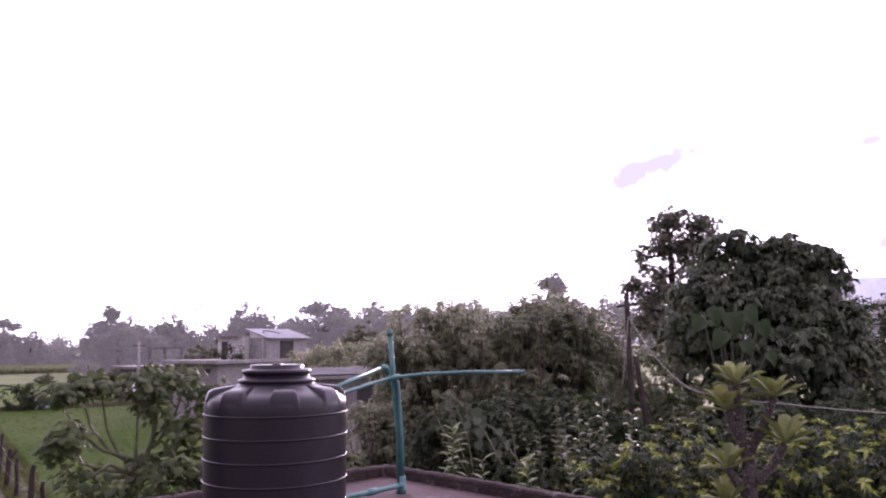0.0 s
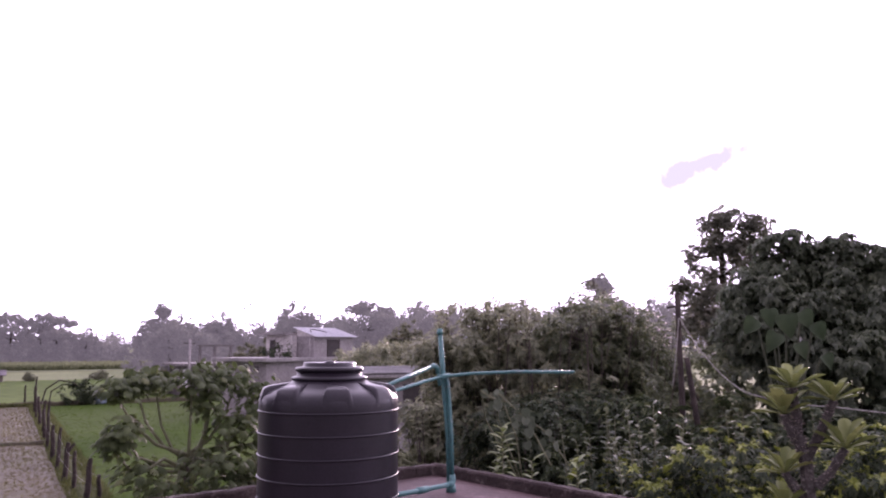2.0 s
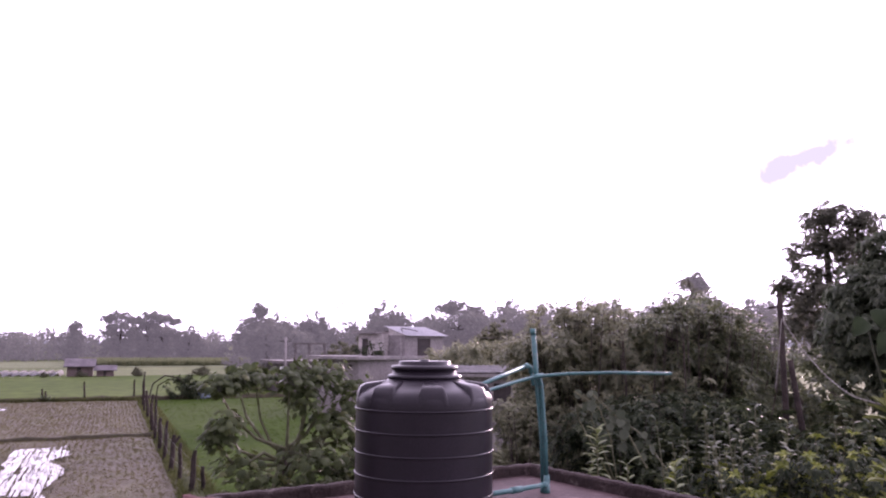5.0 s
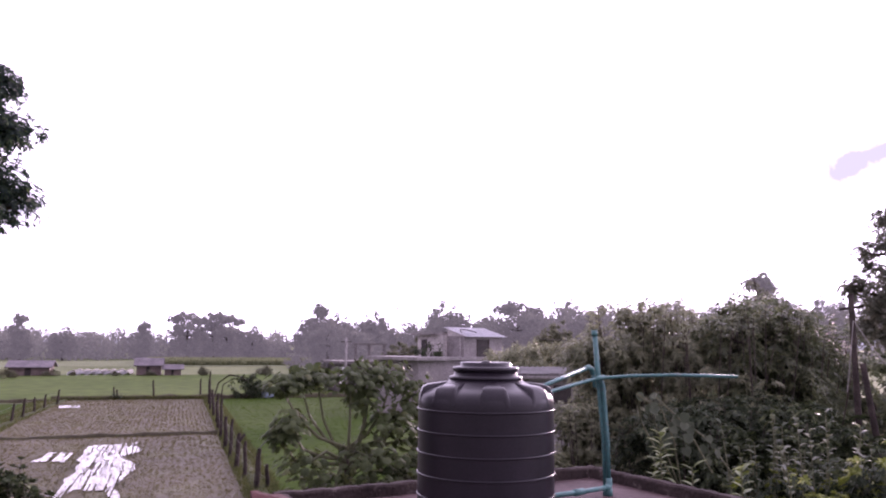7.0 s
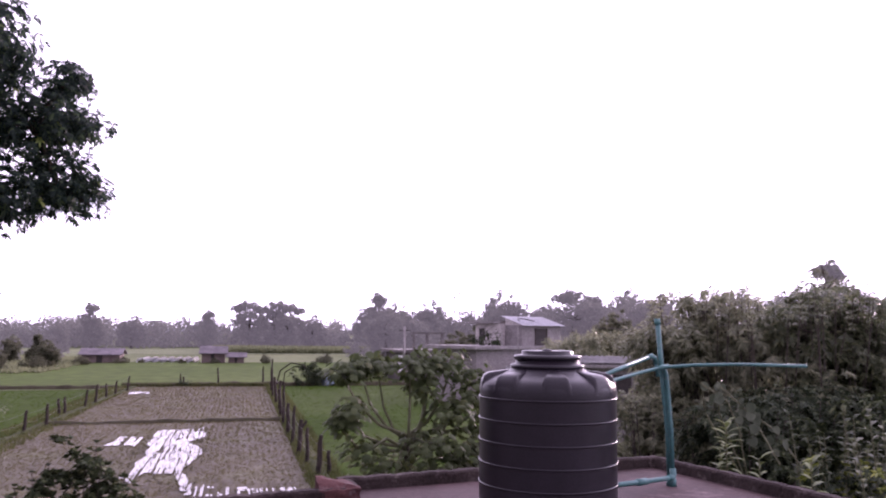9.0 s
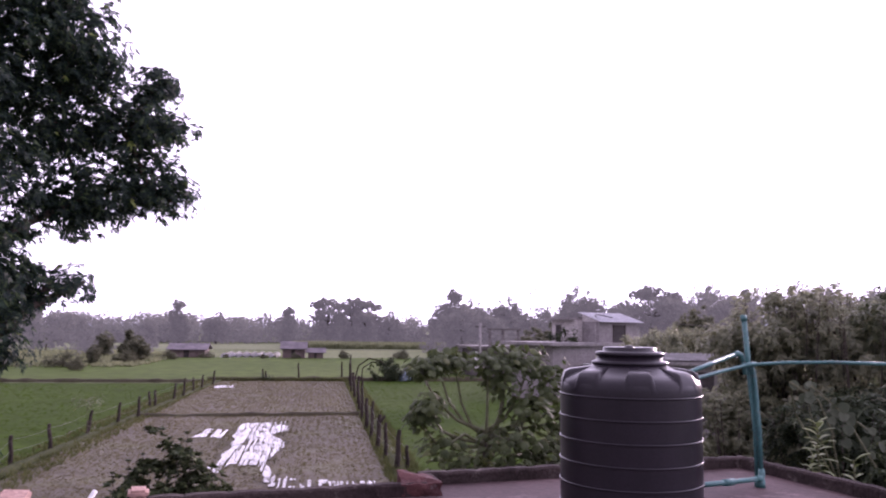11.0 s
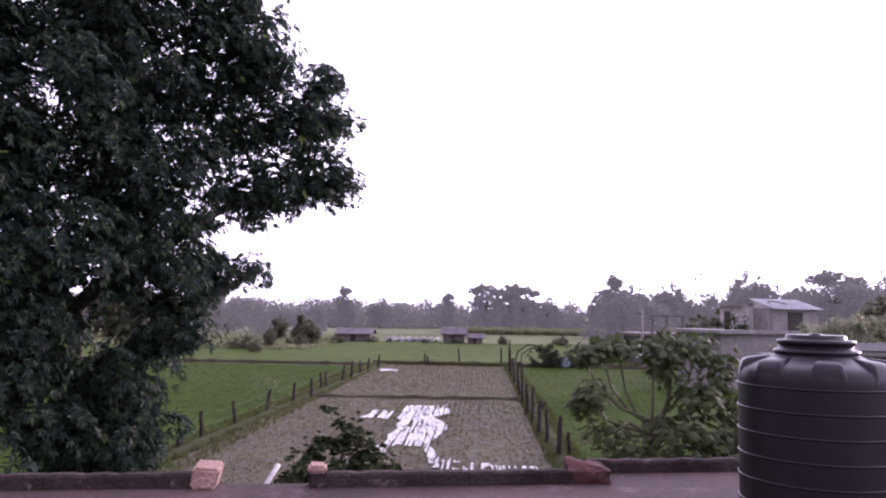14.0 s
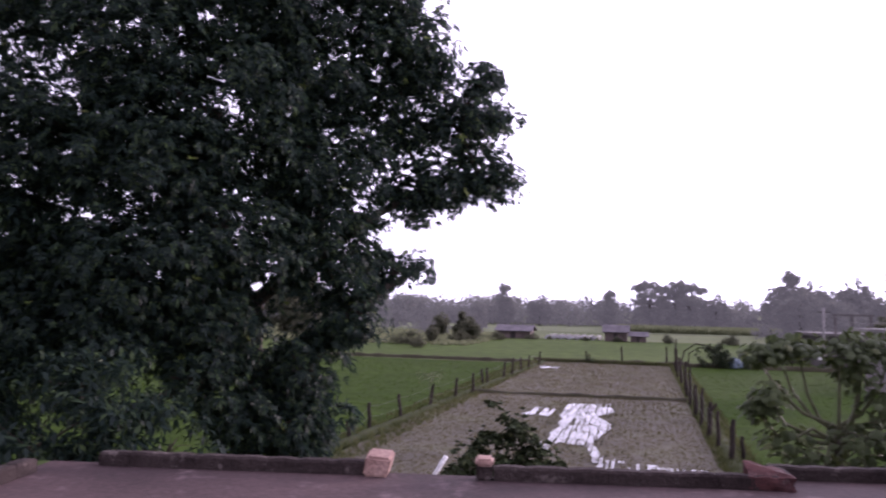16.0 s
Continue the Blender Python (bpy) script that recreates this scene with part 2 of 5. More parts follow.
M["tin"] = rough_mat("tin", (0.62, 0.62, 0.66), (0.75, 0.75, 0.78), 0.8, 10, 0.45, 0.2, 0.01, metal=0.3)
# dark panels in it stand in for shade inside openings; also the hose
M["dark_void"] = rough_mat("dark_void", (0.03, 0.025, 0.025), (0.05, 0.04, 0.04), 2, 12, 0.8)
M["thatch"] = rough_mat("thatch", (0.08, 0.07, 0.078), (0.15, 0.13, 0.142), 0.7, 4, 0.9, 0.6, 0.06)
M["rust_wall"] = rough_mat("rust_wall", (0.13, 0.1, 0.095), (0.2, 0.155, 0.145), 1, 8, 0.95, 0.6, 0.03)
M["white_sheet"] = rough_mat("white_sheet", (0.7, 0.7, 0.72), (0.85, 0.85, 0.86), 1, 6, 0.5, 0.2, 0.02)
M["blue_sheet"] = rough_mat("blue_sheet", (0.13, 0.18, 0.24), (0.22, 0.28, 0.34), 1, 6, 0.6, 0.4, 0.03)
M["cable"] = rough_mat("cable", (0.13, 0.12, 0.115), (0.22, 0.2, 0.19), 3, 20, 0.7)
M["papaya_fruit"] = rough_mat("papaya_fruit", (0.1, 0.13, 0.04), (0.18, 0.2, 0.06), 5, 30, 0.5)
M["stalk"] = rough_mat("stalk", (0.08, 0.085, 0.04), (0.13, 0.135, 0.07), 5, 30, 0.7)
M["green_stalk"] = rough_mat("green_stalk", (0.05, 0.06, 0.035), (0.08, 0.09, 0.05), 5, 30, 0.7)
M["white_cable"] = rough_mat("white_cable", (0.2, 0.185, 0.17), (0.3, 0.28, 0.25), 3, 20, 0.7)


def haze_glow_mat(name, c1, c2, scale, haze_col, strength):
    """For the plain backdrop on the horizon alone; its emission stands in for haze."""
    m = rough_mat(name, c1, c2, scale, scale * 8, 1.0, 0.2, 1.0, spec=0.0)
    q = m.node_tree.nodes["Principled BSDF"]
    q.inputs["Emission Color"].default_value = (*haze_col, 1)
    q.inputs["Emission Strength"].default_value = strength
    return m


# bluish base and emission paint the air's haze over the hills
M["hazy_hill"] = haze_glow_mat("hazy_hill", (0.3, 0.3, 0.36), (0.36, 0.36, 0.42), 0.002, (0.36, 0.38, 0.45), 0.58)
# greyed leaf colour for the horizon woods, with distance haze put into it
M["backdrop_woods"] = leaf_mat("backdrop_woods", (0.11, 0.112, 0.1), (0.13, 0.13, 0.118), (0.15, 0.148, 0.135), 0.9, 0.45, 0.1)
bw = M["backdrop_woods"].node_tree.nodes["Principled BSDF"]     # emission stands in for the bright haze before the woods on the horizon
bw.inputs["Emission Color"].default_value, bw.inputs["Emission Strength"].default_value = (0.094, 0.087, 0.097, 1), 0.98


def mud_mat():
    """Puddled paddy: wet mud with standing water in the hollows."""
    m, n, l, b = base_mat("mud")
    big, small = noise_node(n, l, 0.35, 6, 0.6), noise_node(n, l, 5.0, 6, 0.7)
    r = ramp(n, [(0.3, (0.058, 0.048, 0.031)), (0.5, (0.078, 0.067, 0.04)), (0.7, (0.082, 0.081, 0.035))])
    l.new(big.outputs["Fac"], r.inputs["Fac"])
    r2 = ramp(n, [(0.3, (0.55, 0.55, 0.55)), (0.7, (1.25, 1.25, 1.25))])
    l.new(small.outputs["Fac"], r2.inputs["Fac"])
    l.new(mix_node(n, l, 1.0, r.outputs["Color"], r2.outputs["Color"], "MULTIPLY"), b.inputs["Base Color"])
    b.inputs["Roughness"].default_value = 0.75
    b.inputs["Specular IOR Level"].default_value = 0.25
    bump(n, l, b, small.outputs["Fac"], 0.8, 0.06)
    return m


def water_mat():
    m, n, l, b = base_mat("puddle_water", 0.04)
    b.inputs["Base Color"].default_value = (0.06, 0.05, 0.035, 1)
    b.inputs["IOR"].default_value = 1.33
    t = noise_node(n, l, 3.0, 3)
    bump(n, l, b, t.outputs["Fac"], 0.06, 0.02)
    return m


M["mud"], M["water"] = mud_mat(), water_mat()

# ---- mesh helpers ----
rng = np.random.default_rng(7)


def link_bm(name, bm, mat, parent=None, smooth=False):
    me = bpy.data.meshes.new(name)
    bm.to_mesh(me)
    bm.free()
    me.materials.append(mat)
    if smooth:
        for p in me.polygons:
            p.use_smooth = True
    ob = new(name, me)
    ob.parent = parent
    return ob


def part(name, bm, mat, parent, label="", smooth=False):
    ob = link_bm(name, bm, mat, parent, smooth)
    return tagged(ob, label)


def thing(name, label, category, at=(0, 0, 0), group="", kind="", rz=0):
    ob = new(name)
    ob.matrix_basis = pose(*at, 0, 0, rz)
    return tagged(ob, label, category, group, kind)


def box_bm(x0, x1, y0, y1, z0, z1, bevel=0.0, bm=None):
    bm = bm or bmesh.new()
    m = Matrix.Translation(((x0 + x1) / 2, (y0 + y1) / 2, (z0 + z1) / 2)) @ Matrix.Diagonal((x1 - x0, y1 - y0, z1 - z0, 1))
    r = bmesh.ops.create_cube(bm, size=1, matrix=m)
    if bevel:
        es = list({e for v in r["verts"] for e in v.link_edges})
        bmesh.ops.bevel(bm, geom=es, offset=bevel, segments=2, affect="EDGES")
    return bm


def lathe_bm(profile, seg=48, bm=None):
    """Turn (radius, z) about the z axis."""
    bm = bm or bmesh.new()
    rings = []
    for r, z in profile:
        if r < 1e-5:
            rings.append([bm.verts.new((0, 0, z))])
        else:
            rings.append([bm.verts.new((r * math.cos(2 * math.pi * k / seg), r * math.sin(2 * math.pi * k / seg), z)) for k in range(seg)])
    for a, b in zip(rings, rings[1:]):
        for k in range(seg):
            q = [a[k % len(a)], a[(k + 1) % len(a)], b[(k + 1) % len(b)], b[k % len(b)]]
            q = list(dict.fromkeys(q))
            if len(q) > 2:
                bm.faces.new(q)
    bmesh.ops.recalc_face_normals(bm, faces=bm.faces)
    return bm


def tube_bm(points, radii, sides=8, bm=None, cap=True):
    """A round bar along points, with a radius at each."""
    bm = bm or bmesh.new()
    pts = [Vector(p) for p in points]
    if isinstance(radii, (int, float)):
        radii = [radii] * len(pts)
    rings, ref = [], None
    for k, p in enumerate(pts):
        d = (pts[min(k + 1, len(pts) - 1)] - pts[max(k - 1, 0)]).normalized()
        if ref is None:
            ref = d.orthogonal().normalized()
        ref = (ref - d * ref.dot(d)).normalized()
        s = d.cross(ref)
        rings.append([bm.verts.new(p + (ref * math.cos(2 * math.pi * j / sides) + s * math.sin(2 * math.pi * j / sides)) * radii[k]) for j in range(sides)])
    for a, b in zip(rings, rings[1:]):
        for j in range(sides):
            bm.faces.new((a[j], a[(j + 1) % sides], b[(j + 1) % sides], b[j]))
    if cap:
        bm.faces.new(rings[0][::-1])
        bm.faces.new(rings[-1])
    return bm


def sag(a, b, drop, n=14):
    a, b = Vector(a), Vector(b)
    return [a.lerp(b, k / n) - Vector((0, 0, 4 * drop * (k / n) * (1 - k / n))) for k in range(n + 1)]


class Leaves:
    """Collects many small folded leaves into one mesh."""

    def __init__(self):
        self.v, self.f, self.n = [], [], 0

    def add(self, P, D, N, L, W, prof=((0, 0.15), (0.5, 1.0), (1, 0.08)), fold=0.15, droop=0.2, flat=True):
        n = len(P)
        if n == 0:
            return
        D = D / np.linalg.norm(D, axis=1, keepdims=True)
        S = np.cross(D, N)
        S /= np.linalg.norm(S, axis=1, keepdims=True) + 1e-9
        U = np.cross(S, D)
        L, W = np.broadcast_to(L, n)[:, None], np.broadcast_to(W, n)[:, None]
        if prof == "kite":
            z = np.array([0, 0, 1.0])
            mid, up = P + D * L * 0.45 - z * droop * L * 0.2, U * W * fold
            V = np.stack([P, mid + S * W / 2 + up, P + D * L - z * droop * L, mid - S * W / 2 + up], 1)
            self.v.append(V.reshape(-1, 3))
            self.f.append((np.arange(n) * 4)[:, None] + np.arange(4)[None] + self.n)
            self.n += n * 4
            return
        rows = []
        for t, w in prof:
            c = P + D * L * t - np.array([0, 0, 1.0]) * droop * L * t * t
            up = U * W * w * fold
            rows += [c - S * W * w / 2 + up, c + S * W * w / 2 + up] if flat else [c - S * W * w / 2 + up, c, c + S * W * w / 2 + up]
        k = 2 if flat else 3
        V = np.stack(rows, 1)
        m = V.shape[1]
        q = []
        for s in range(len(prof) - 1):
            for j in range(k - 1):
                q.append([s * k + j, s * k + j + 1, (s + 1) * k + j + 1, (s + 1) * k + j])
        q = np.array(q)
        F = (np.arange(n) * m)[:, None, None] + q[None] + self.n
        self.v.append(V.reshape(-1, 3))
        self.f.append(F.reshape(-1, 4))
        self.n += n * m

    def build(self, name, mat, parent=None, label=""):
        V, F = np.concatenate(self.v), np.concatenate(self.f)
        me = bpy.data.meshes.new(name)
        me.vertices.add(len(V))
        me.vertices.foreach_set("co", V.astype(np.float32).ravel())
        me.loops.add(F.size)
        me.loops.foreach_set("vertex_index", F.astype(np.int32).ravel())
        me.polygons.add(len(F))
        me.polygons.foreach_set("loop_start", np.arange(0, F.size, 4, dtype=np.int32))
        me.update(calc_edges=True)
        me.materials.append(mat)
        ob = new(name, me)
        ob.parent = parent
        return tagged(ob, label)


def leaf_mesh(prof, width, fold=0.2, droop=0.2):
    """One leaf, 1 long, lying along +y and facing +z."""
    lv = Leaves()
    lv.add(np.zeros((1, 3)), np.array([[0, 1.0, 0]]), np.array([[0, 0, 1.0]]), 1.0, width, prof=prof, fold=fold, droop=droop, flat=False)
    ob = lv.build("leaf", M["bark"])
    me = ob.data
    me.materials.clear()
    bpy.data.objects.remove(ob)
    return me


def leaf_at(me, mat, parent, p, d, n, size):
    """A single leaf as a piece of its plant, on shared mesh data."""
    if not me.materials:
        me.materials.append(mat)
    d, n = Vector(d).normalized(), Vector(n)
    s = d.cross(n).normalized()
    u = s.cross(d)
    ob = new("leaf", me)
    ob.parent = parent
    ob.matrix_basis = Matrix(((s.x, d.x, u.x, p[0]), (s.y, d.y, u.y, p[1]), (s.z, d.z, u.z, p[2]), (0, 0, 0, 1))) @ Matrix.Diagonal((size, size, size, 1))
    return ob


def unit(n):
    v = rng.normal(size=(n, 3))
    return v / np.linalg.norm(v, axis=1, keepdims=True)


def lump(p, s, seed=0.0):
    return np.array([noise.noise(Vector((x * s + seed, y * s - seed, z * s))) for x, y, z in p])


def crown_points(blobs, n, inner=0.5, lumps=0.35, gap=-0.25, gap_scale=0.7, puff=0.0, per_puff=26):
    """Twig places in lumpy ellipsoids (x, y, z, rx, ry, rz), denser towards the outside; also their outward ways."""
    blobs = np.array(blobs, float)
    if puff:
        n, full = max(8, n // per_puff), n
    area = (blobs[:, 3] * blobs[:, 4] + blobs[:, 3] * blobs[:, 5] + blobs[:, 4] * blobs[:, 5])
    pick = rng.choice(len(blobs), n, p=area / area.sum())
    o = unit(n)
    r = inner + (1 - inner) * rng.random(n) ** 0.6
    r *= 1 + lumps * lump(o + pick[:, None] * 3.1, 2.3)
    p = blobs[pick, :3] + o * blobs[pick, 3:] * r[:, None]
    if puff:
        k = rng.integers(0, len(p), full)
        size = puff * (0.6 + 0.8 * rng.random(len(p)))
        d = unit(full) + np.array([0, 0, 0.25]) + o[k] * 0.4
        d /= np.linalg.norm(d, axis=1, keepdims=True)
        p, o = p[k] + d * (size[k] * (0.35 + 0.65 * rng.random(full) ** 0.5))[:, None] * np.array([1, 1, 0.75]), d * 0.7 + o[k] * 0.3
    keep = (lump(p, gap_scale, 5.0) > gap) & (p[:, 2] > 0.1)
    return p[keep], o[keep]


def sprays(lv, P, O, per, L, W, spread=0.5, reach=0.25, down=0.25, prof="kite", **kw):
    """A tuft of leaves at each twig."""
    n = len(P) * per
    P2, O2 = np.repeat(P, per, 0), np.repeat(O, per, 0)
    D = O2 * spread + unit(n) - np.array([0, 0, down])
    p = P2 + unit(n) * reach * rng.random((n, 1))
    N = unit(n) * 0.6 + np.array([0, 0, 1.0]) + O2 * 0.3
    s = 0.65 + 0.7 * rng.random(n)
    lv.add(p, D, N, L * s, W * s, prof=prof, **kw)


def whorls(lv, P, O, per, L, W, rise=0.35, droop=0.5, up=0.6, fold=0.2):
    """A rosette of leaves round each twig's tip, drooping outward."""
    n = len(P)
    A = O + np.array([0, 0, up]) + unit(n) * 0.35
    A /= np.linalg.norm(A, axis=1, keepdims=True)
    X = np.cross(A, unit(n))
    X /= np.linalg.norm(X, axis=1, keepdims=True) + 1e-9
    Y = np.cross(A, X)
    size = 0.75 + 0.5 * rng.random(n)
    for k in range(per):
        a = 2.4 * k + rng.normal(size=n) * 0.25
        D = X * np.cos(a)[:, None] + Y * np.sin(a)[:, None] + A * (rise + 0.9 * rng.random(n) * (1 - k / per))[:, None]
        s = size * (0.75 + 0.4 * rng.random(n))
        lv.add(P + A * (0.02 * (per - k) * L), D, A + unit(n) * 0.25, L * s, W * s, prof="kite", fold=fold, droop=droop * (0.7 + 0.6 * rng.random()))


def balls(rows, flat=0.88):
    """(x, y, z, r) rows as slightly flattened ellipsoids."""
    return [(x, y, z, r, r, r * flat) for x, y, z, r in rows]


def limbs_bm(root, blobs, r0, fork, sides=8):
    """A tapered trunk from root up to the fork, and bent limbs out to every blob."""
    bm = bmesh.new()
    root, fork = Vector(root), Vector(fork)
    mid = root.lerp(fork, 0.5) + Vector((rng.normal() * r0 * 0.5, rng.normal() * r0 * 0.5, 0))
    tube_bm([root - Vector((0, 0, 0.1)), root.lerp(fork, 0.06), mid, fork], [r0 * 1.5, r0 * 1.1, r0 * 0.9, r0 * 0.75], sides, bm)
    axis = [root.lerp(fork, q) for q in (0.6, 0.75, 0.9, 1.0)]
    done = []
    for b in sorted(blobs, key=lambda q: (Vector(q[:3]) - fork).length):
        c = Vector(b[:3])
        start = min(axis + done, key=lambda p: (p - c).length + (0.25 * (p - fork).length if p in done else 0.0) + 1.5 * max(0.0, p.z - c.z))
        thick = r0 * 0.5 / (1 + 0.35 * (start - fork).length)
        k = start.lerp(c, 0.5) + Vector((0, 0, -0.05 * (c - start).length)) + Vector(rng.normal(size=3)) * 0.08 * (c - start).length
        tube_bm([start, k, c, c + (c - k) * 0.15], [thick, thick * 0.75, thick * 0.5, thick * 0.15], 6, bm)
        if min(b[3:]) > 0.47:
            done.append(c)
        for _ in range(4):
            e = c + Vector(np.clip(rng.normal(size=3), -1, 1) * np.array(b[3:]) * 0.5)
            tube_bm([k.lerp(c, 0.6), c.lerp(e, 0.4), e], [r0 * 0.15, r0 * 0.09, r0 * 0.03], 5, bm)
    return bm


def tree(name, label, root, blobs, n, per, L, W, mat, r0=0.12, fork=None, bark="bark", group="", category="tree", flush=0, flush_mat="mango_flush", inner=0.5, lumps=0.35, gap=-0.25, gap_scale=0.7, puff=0.28, per_puff=13, whorl=None, tips=None, **kw):
    """Blobs are given relative to the root."""
    th = thing(name, label, category, root, group)
    top = max(b[2] for b in blobs)
    bm = limbs_bm((0, 0, 0), blobs, r0, fork or (0, 0, top * 0.55))
    lv = Leaves()
    if tips is not None:                            # sprigs that stand up out of the crown
        for t in tips:
            tube_bm([(0, 0, top * 0.5), (t[0] * 0.75, t[1] * 0.75, top * 0.5 + (t[2] - top * 0.5) * 0.45), t], [0.014, 0.011, 0.005], 4, bm)
        for k in range(4):
            whorls(lv, tips - np.array([0, 0, 0.1]) * k, np.repeat(np.array([[0, 0, 0.6]]), len(tips), 0), 6, L * (1 + 0.14 * k), W, 0.7 - 0.12 * k, 0.4, 0.9)
    part("trunk", bm, M[bark], th, smooth=True)
    P, O = crown_points(blobs, n, inner, lumps, gap, gap_scale, puff, per_puff)
    if whorl:
        whorls(lv, P, O, per, L, W, **whorl)
    else:
        sprays(lv, P, O, per, L, W, **kw)
    lv.build("crown", M[mat], th)
    if flush:
        lv = Leaves()
        k = rng.choice(len(P), min(flush, len(P)), replace=False)
        whorls(lv, P[k] + O[k] * 0.1, O[k], per, L, W, 0.5, 0.45, 0.7)
        lv.build("new_growth", M[flush_mat], th, "pale yellow-green young leaves")
    return th


# ---- ground and fields ----
def sheet(name, label, x0, x1, y0, y1, z, mat, category, cut=1.0, wave=0.0, seed=0.0, ripple=0.0):
    nx, ny = max(1, int((x1 - x0) / cut)), max(1, int((y1 - y0) / cut))
    bm = bmesh.new()
    g = [[bm.verts.new((x0 + (x1 - x0) * i / nx, y0 + (y1 - y0) * j / ny, 0)) for i in range(nx + 1)] for j in range(ny + 1)]
    for row in g:
        for v in row:
            v.co.z = z + wave * noise.noise(Vector((v.co.x * 0.7 + seed, v.co.y * 0.7, seed))) + ripple * noise.noise(Vector((v.co.x * 3.1, v.co.y * 1.3 + seed, 4)))
    for j in range(ny):
        for i in range(nx):
            bm.faces.new((g[j][i], g[j][i + 1], g[j + 1][i + 1], g[j + 1][i]))
    return tagged(link_bm(name, bm, mat, None, True), label, category, kind="structure")


sheet("ground", "flat farmland of grass and earth reaching the horizon", -3000, 3000, -3000, 3000, -0.12, M["ground"], "ground", 3000)
sheet("field_left", "bright green young rice field behind a post fence", -60, -9.4, 8, 66, -0.02, M["rice_near"], "field", 2.5, 0.05)
sheet("field_right", "bright green young rice field beside the muddy paddy", 2.9, 40, 16, 69, -0.02, M["rice_near"], "field", 2.5, 0.05, 3)
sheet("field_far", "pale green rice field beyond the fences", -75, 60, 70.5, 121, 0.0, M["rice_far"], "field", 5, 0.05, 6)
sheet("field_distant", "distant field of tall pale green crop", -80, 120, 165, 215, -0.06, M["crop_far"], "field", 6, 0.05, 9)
sheet("paddy_mud", "ploughed wet brown mud paddy with stubble", -9.2, 2.3, 18, 69.5, -0.03, M["mud"], "paddy", 0.16, 0.045, 2, 0.05)
# standing water between the rows of stubble, which run away from the house
def inside(x, y, ring):
    hit = False
    for (x0, y0), (x1, y1) in zip(ring, ring[1:] + ring[:1]):
        if (y0 > y) != (y1 > y) and x < x0 + (x1 - x0) * (y - y0) / (y1 - y0):
            hit = not hit
    return hit


def puddle(ring, z, wet=0.0, cell=(0.045, 0.3)):
    """Water in the hollows of one low patch; wet lifts its level."""
    bm = bmesh.new()
    xs, ys = [p[0] for p in ring], [p[1] for p in ring]
    for i in range(int((max(xs) - min(xs)) / cell[0]) + 1):
        for j in range(int((max(ys) - min(ys)) / cell[1]) + 1):
            x, y = min(xs) + i * cell[0], min(ys) + j * cell[1]
            w = 0.35 * noise.noise(Vector((x * 0.9, y * 0.5, 7)))
            if not inside(x + w, y + 1.6 * w, ring):
                continue
            row = noise.noise(Vector((x * 12.0, y * 0.22, 1.7))) + 0.4 * noise.noise(Vector((x * 1.3, y * 1.1, 5.1)))
            if row < -0.12 - wet:
                continue
            a, b = cell[0] * 0.5, cell[1] * 0.5
            bm.faces.new([bm.verts.new((x + p * a, y + q * b, z)) for p, q in ((-1, -1), (1, -1), (1, 1), (-1, 1))])
    bmesh.ops.remove_doubles(bm, verts=bm.verts, dist=0.01)
    tagged(link_bm("water", bm, M["water"]), "shallow standing water shining in the mud paddy", "water", "puddles", "structure")


puddle([(-3.55, 38.8), (-1.5, 39.5), (-1.46, 36.0), (-1.84, 35.0), (-1.29, 32.3), (-1.5, 30.0), (-1.69, 27.9), (-1.35, 24.3), (-1.65, 24.1), (-2.0, 27.0), (-2.8, 27.6), (-3.05, 25.6), (-3.4, 26.9), (-3.33, 32.3), (-3.5, 35.3)], 0.026, 0.1)
puddle([(-5.1, 34.4), (-5.0, 36.8), (-3.9, 36.6), (-3.85, 34.0)], 0.026, 0.02)
puddle([(-1.5, 23.6), (-1.6, 25.2), (0.2, 24.6), (1.75, 24.2), (1.7, 23.2)], 0.024, -0.18)
puddle([(-8.0, 60.8), (-7.9, 63.4), (-6.6, 63.2), (-6.2, 61.4)], 0.024, -0.12)


def bund(label, a, b, w, h, seed=0, mat="earth"):
    """A low earth bank between fields."""
    a, b = Vector(a), Vector(b)
    d = (b - a).normalized()
    s = Vector((-d.y, d.x, 0))
    bm = bmesh.new()
    prev, n = None, int((b - a).length / 0.4)
    for k in range(n + 1):
        c = a.lerp(b, k / n)
        q = 0.7 + 0.6 * (0.5 + noise.noise(Vector((c.x * 1.1 + seed, c.y * 1.1, seed))))
        row = [bm.verts.new(c + s * x * w + Vector((0, 0, z * h * q))) for x, z in ((-0.5, -0.3), (-0.28, 0.8), (0, 1), (0.28, 0.8), (0.5, -0.3))]
        if prev:
            for j in range(4):
                bm.faces.new((prev[j], prev[j + 1], row[j + 1], row[j]))
        prev = row
    return tagged(link_bm("earth_bank", bm, M[mat], None, True), label, "bank", "field banks", "structure")


bund("dark earth bank at the far end of the paddy", (-9.3, 69.6, 0), (2.8, 69.9, 0), 0.7, 0.3, 1)
bund("low earth bank across the muddy paddy", (-9.1, 42.2, 0), (2.3, 42.8, 0), 0.5, 0.14, 2)
bund("dark earth bank between two rice fields", (-60, 67.5, 0), (-9.4, 68.2, 0), 0.6, 0.2, 3)
bund("dark earth bank at the far end of the rice field", (2.9, 70, 0), (40, 70.5, 0), 0.7, 0.3, 4)
bund("grassy bank under the fence", (-9.9, 16, 0), (-8.3, 69.5, 0), 0.5, 0.1, 5, "bank_soil")
bund("grassy bank under the fence", (2.6, 16, 0), (2.7, 69.5, 0), 0.7, 0.14, 6, "bank_soil")


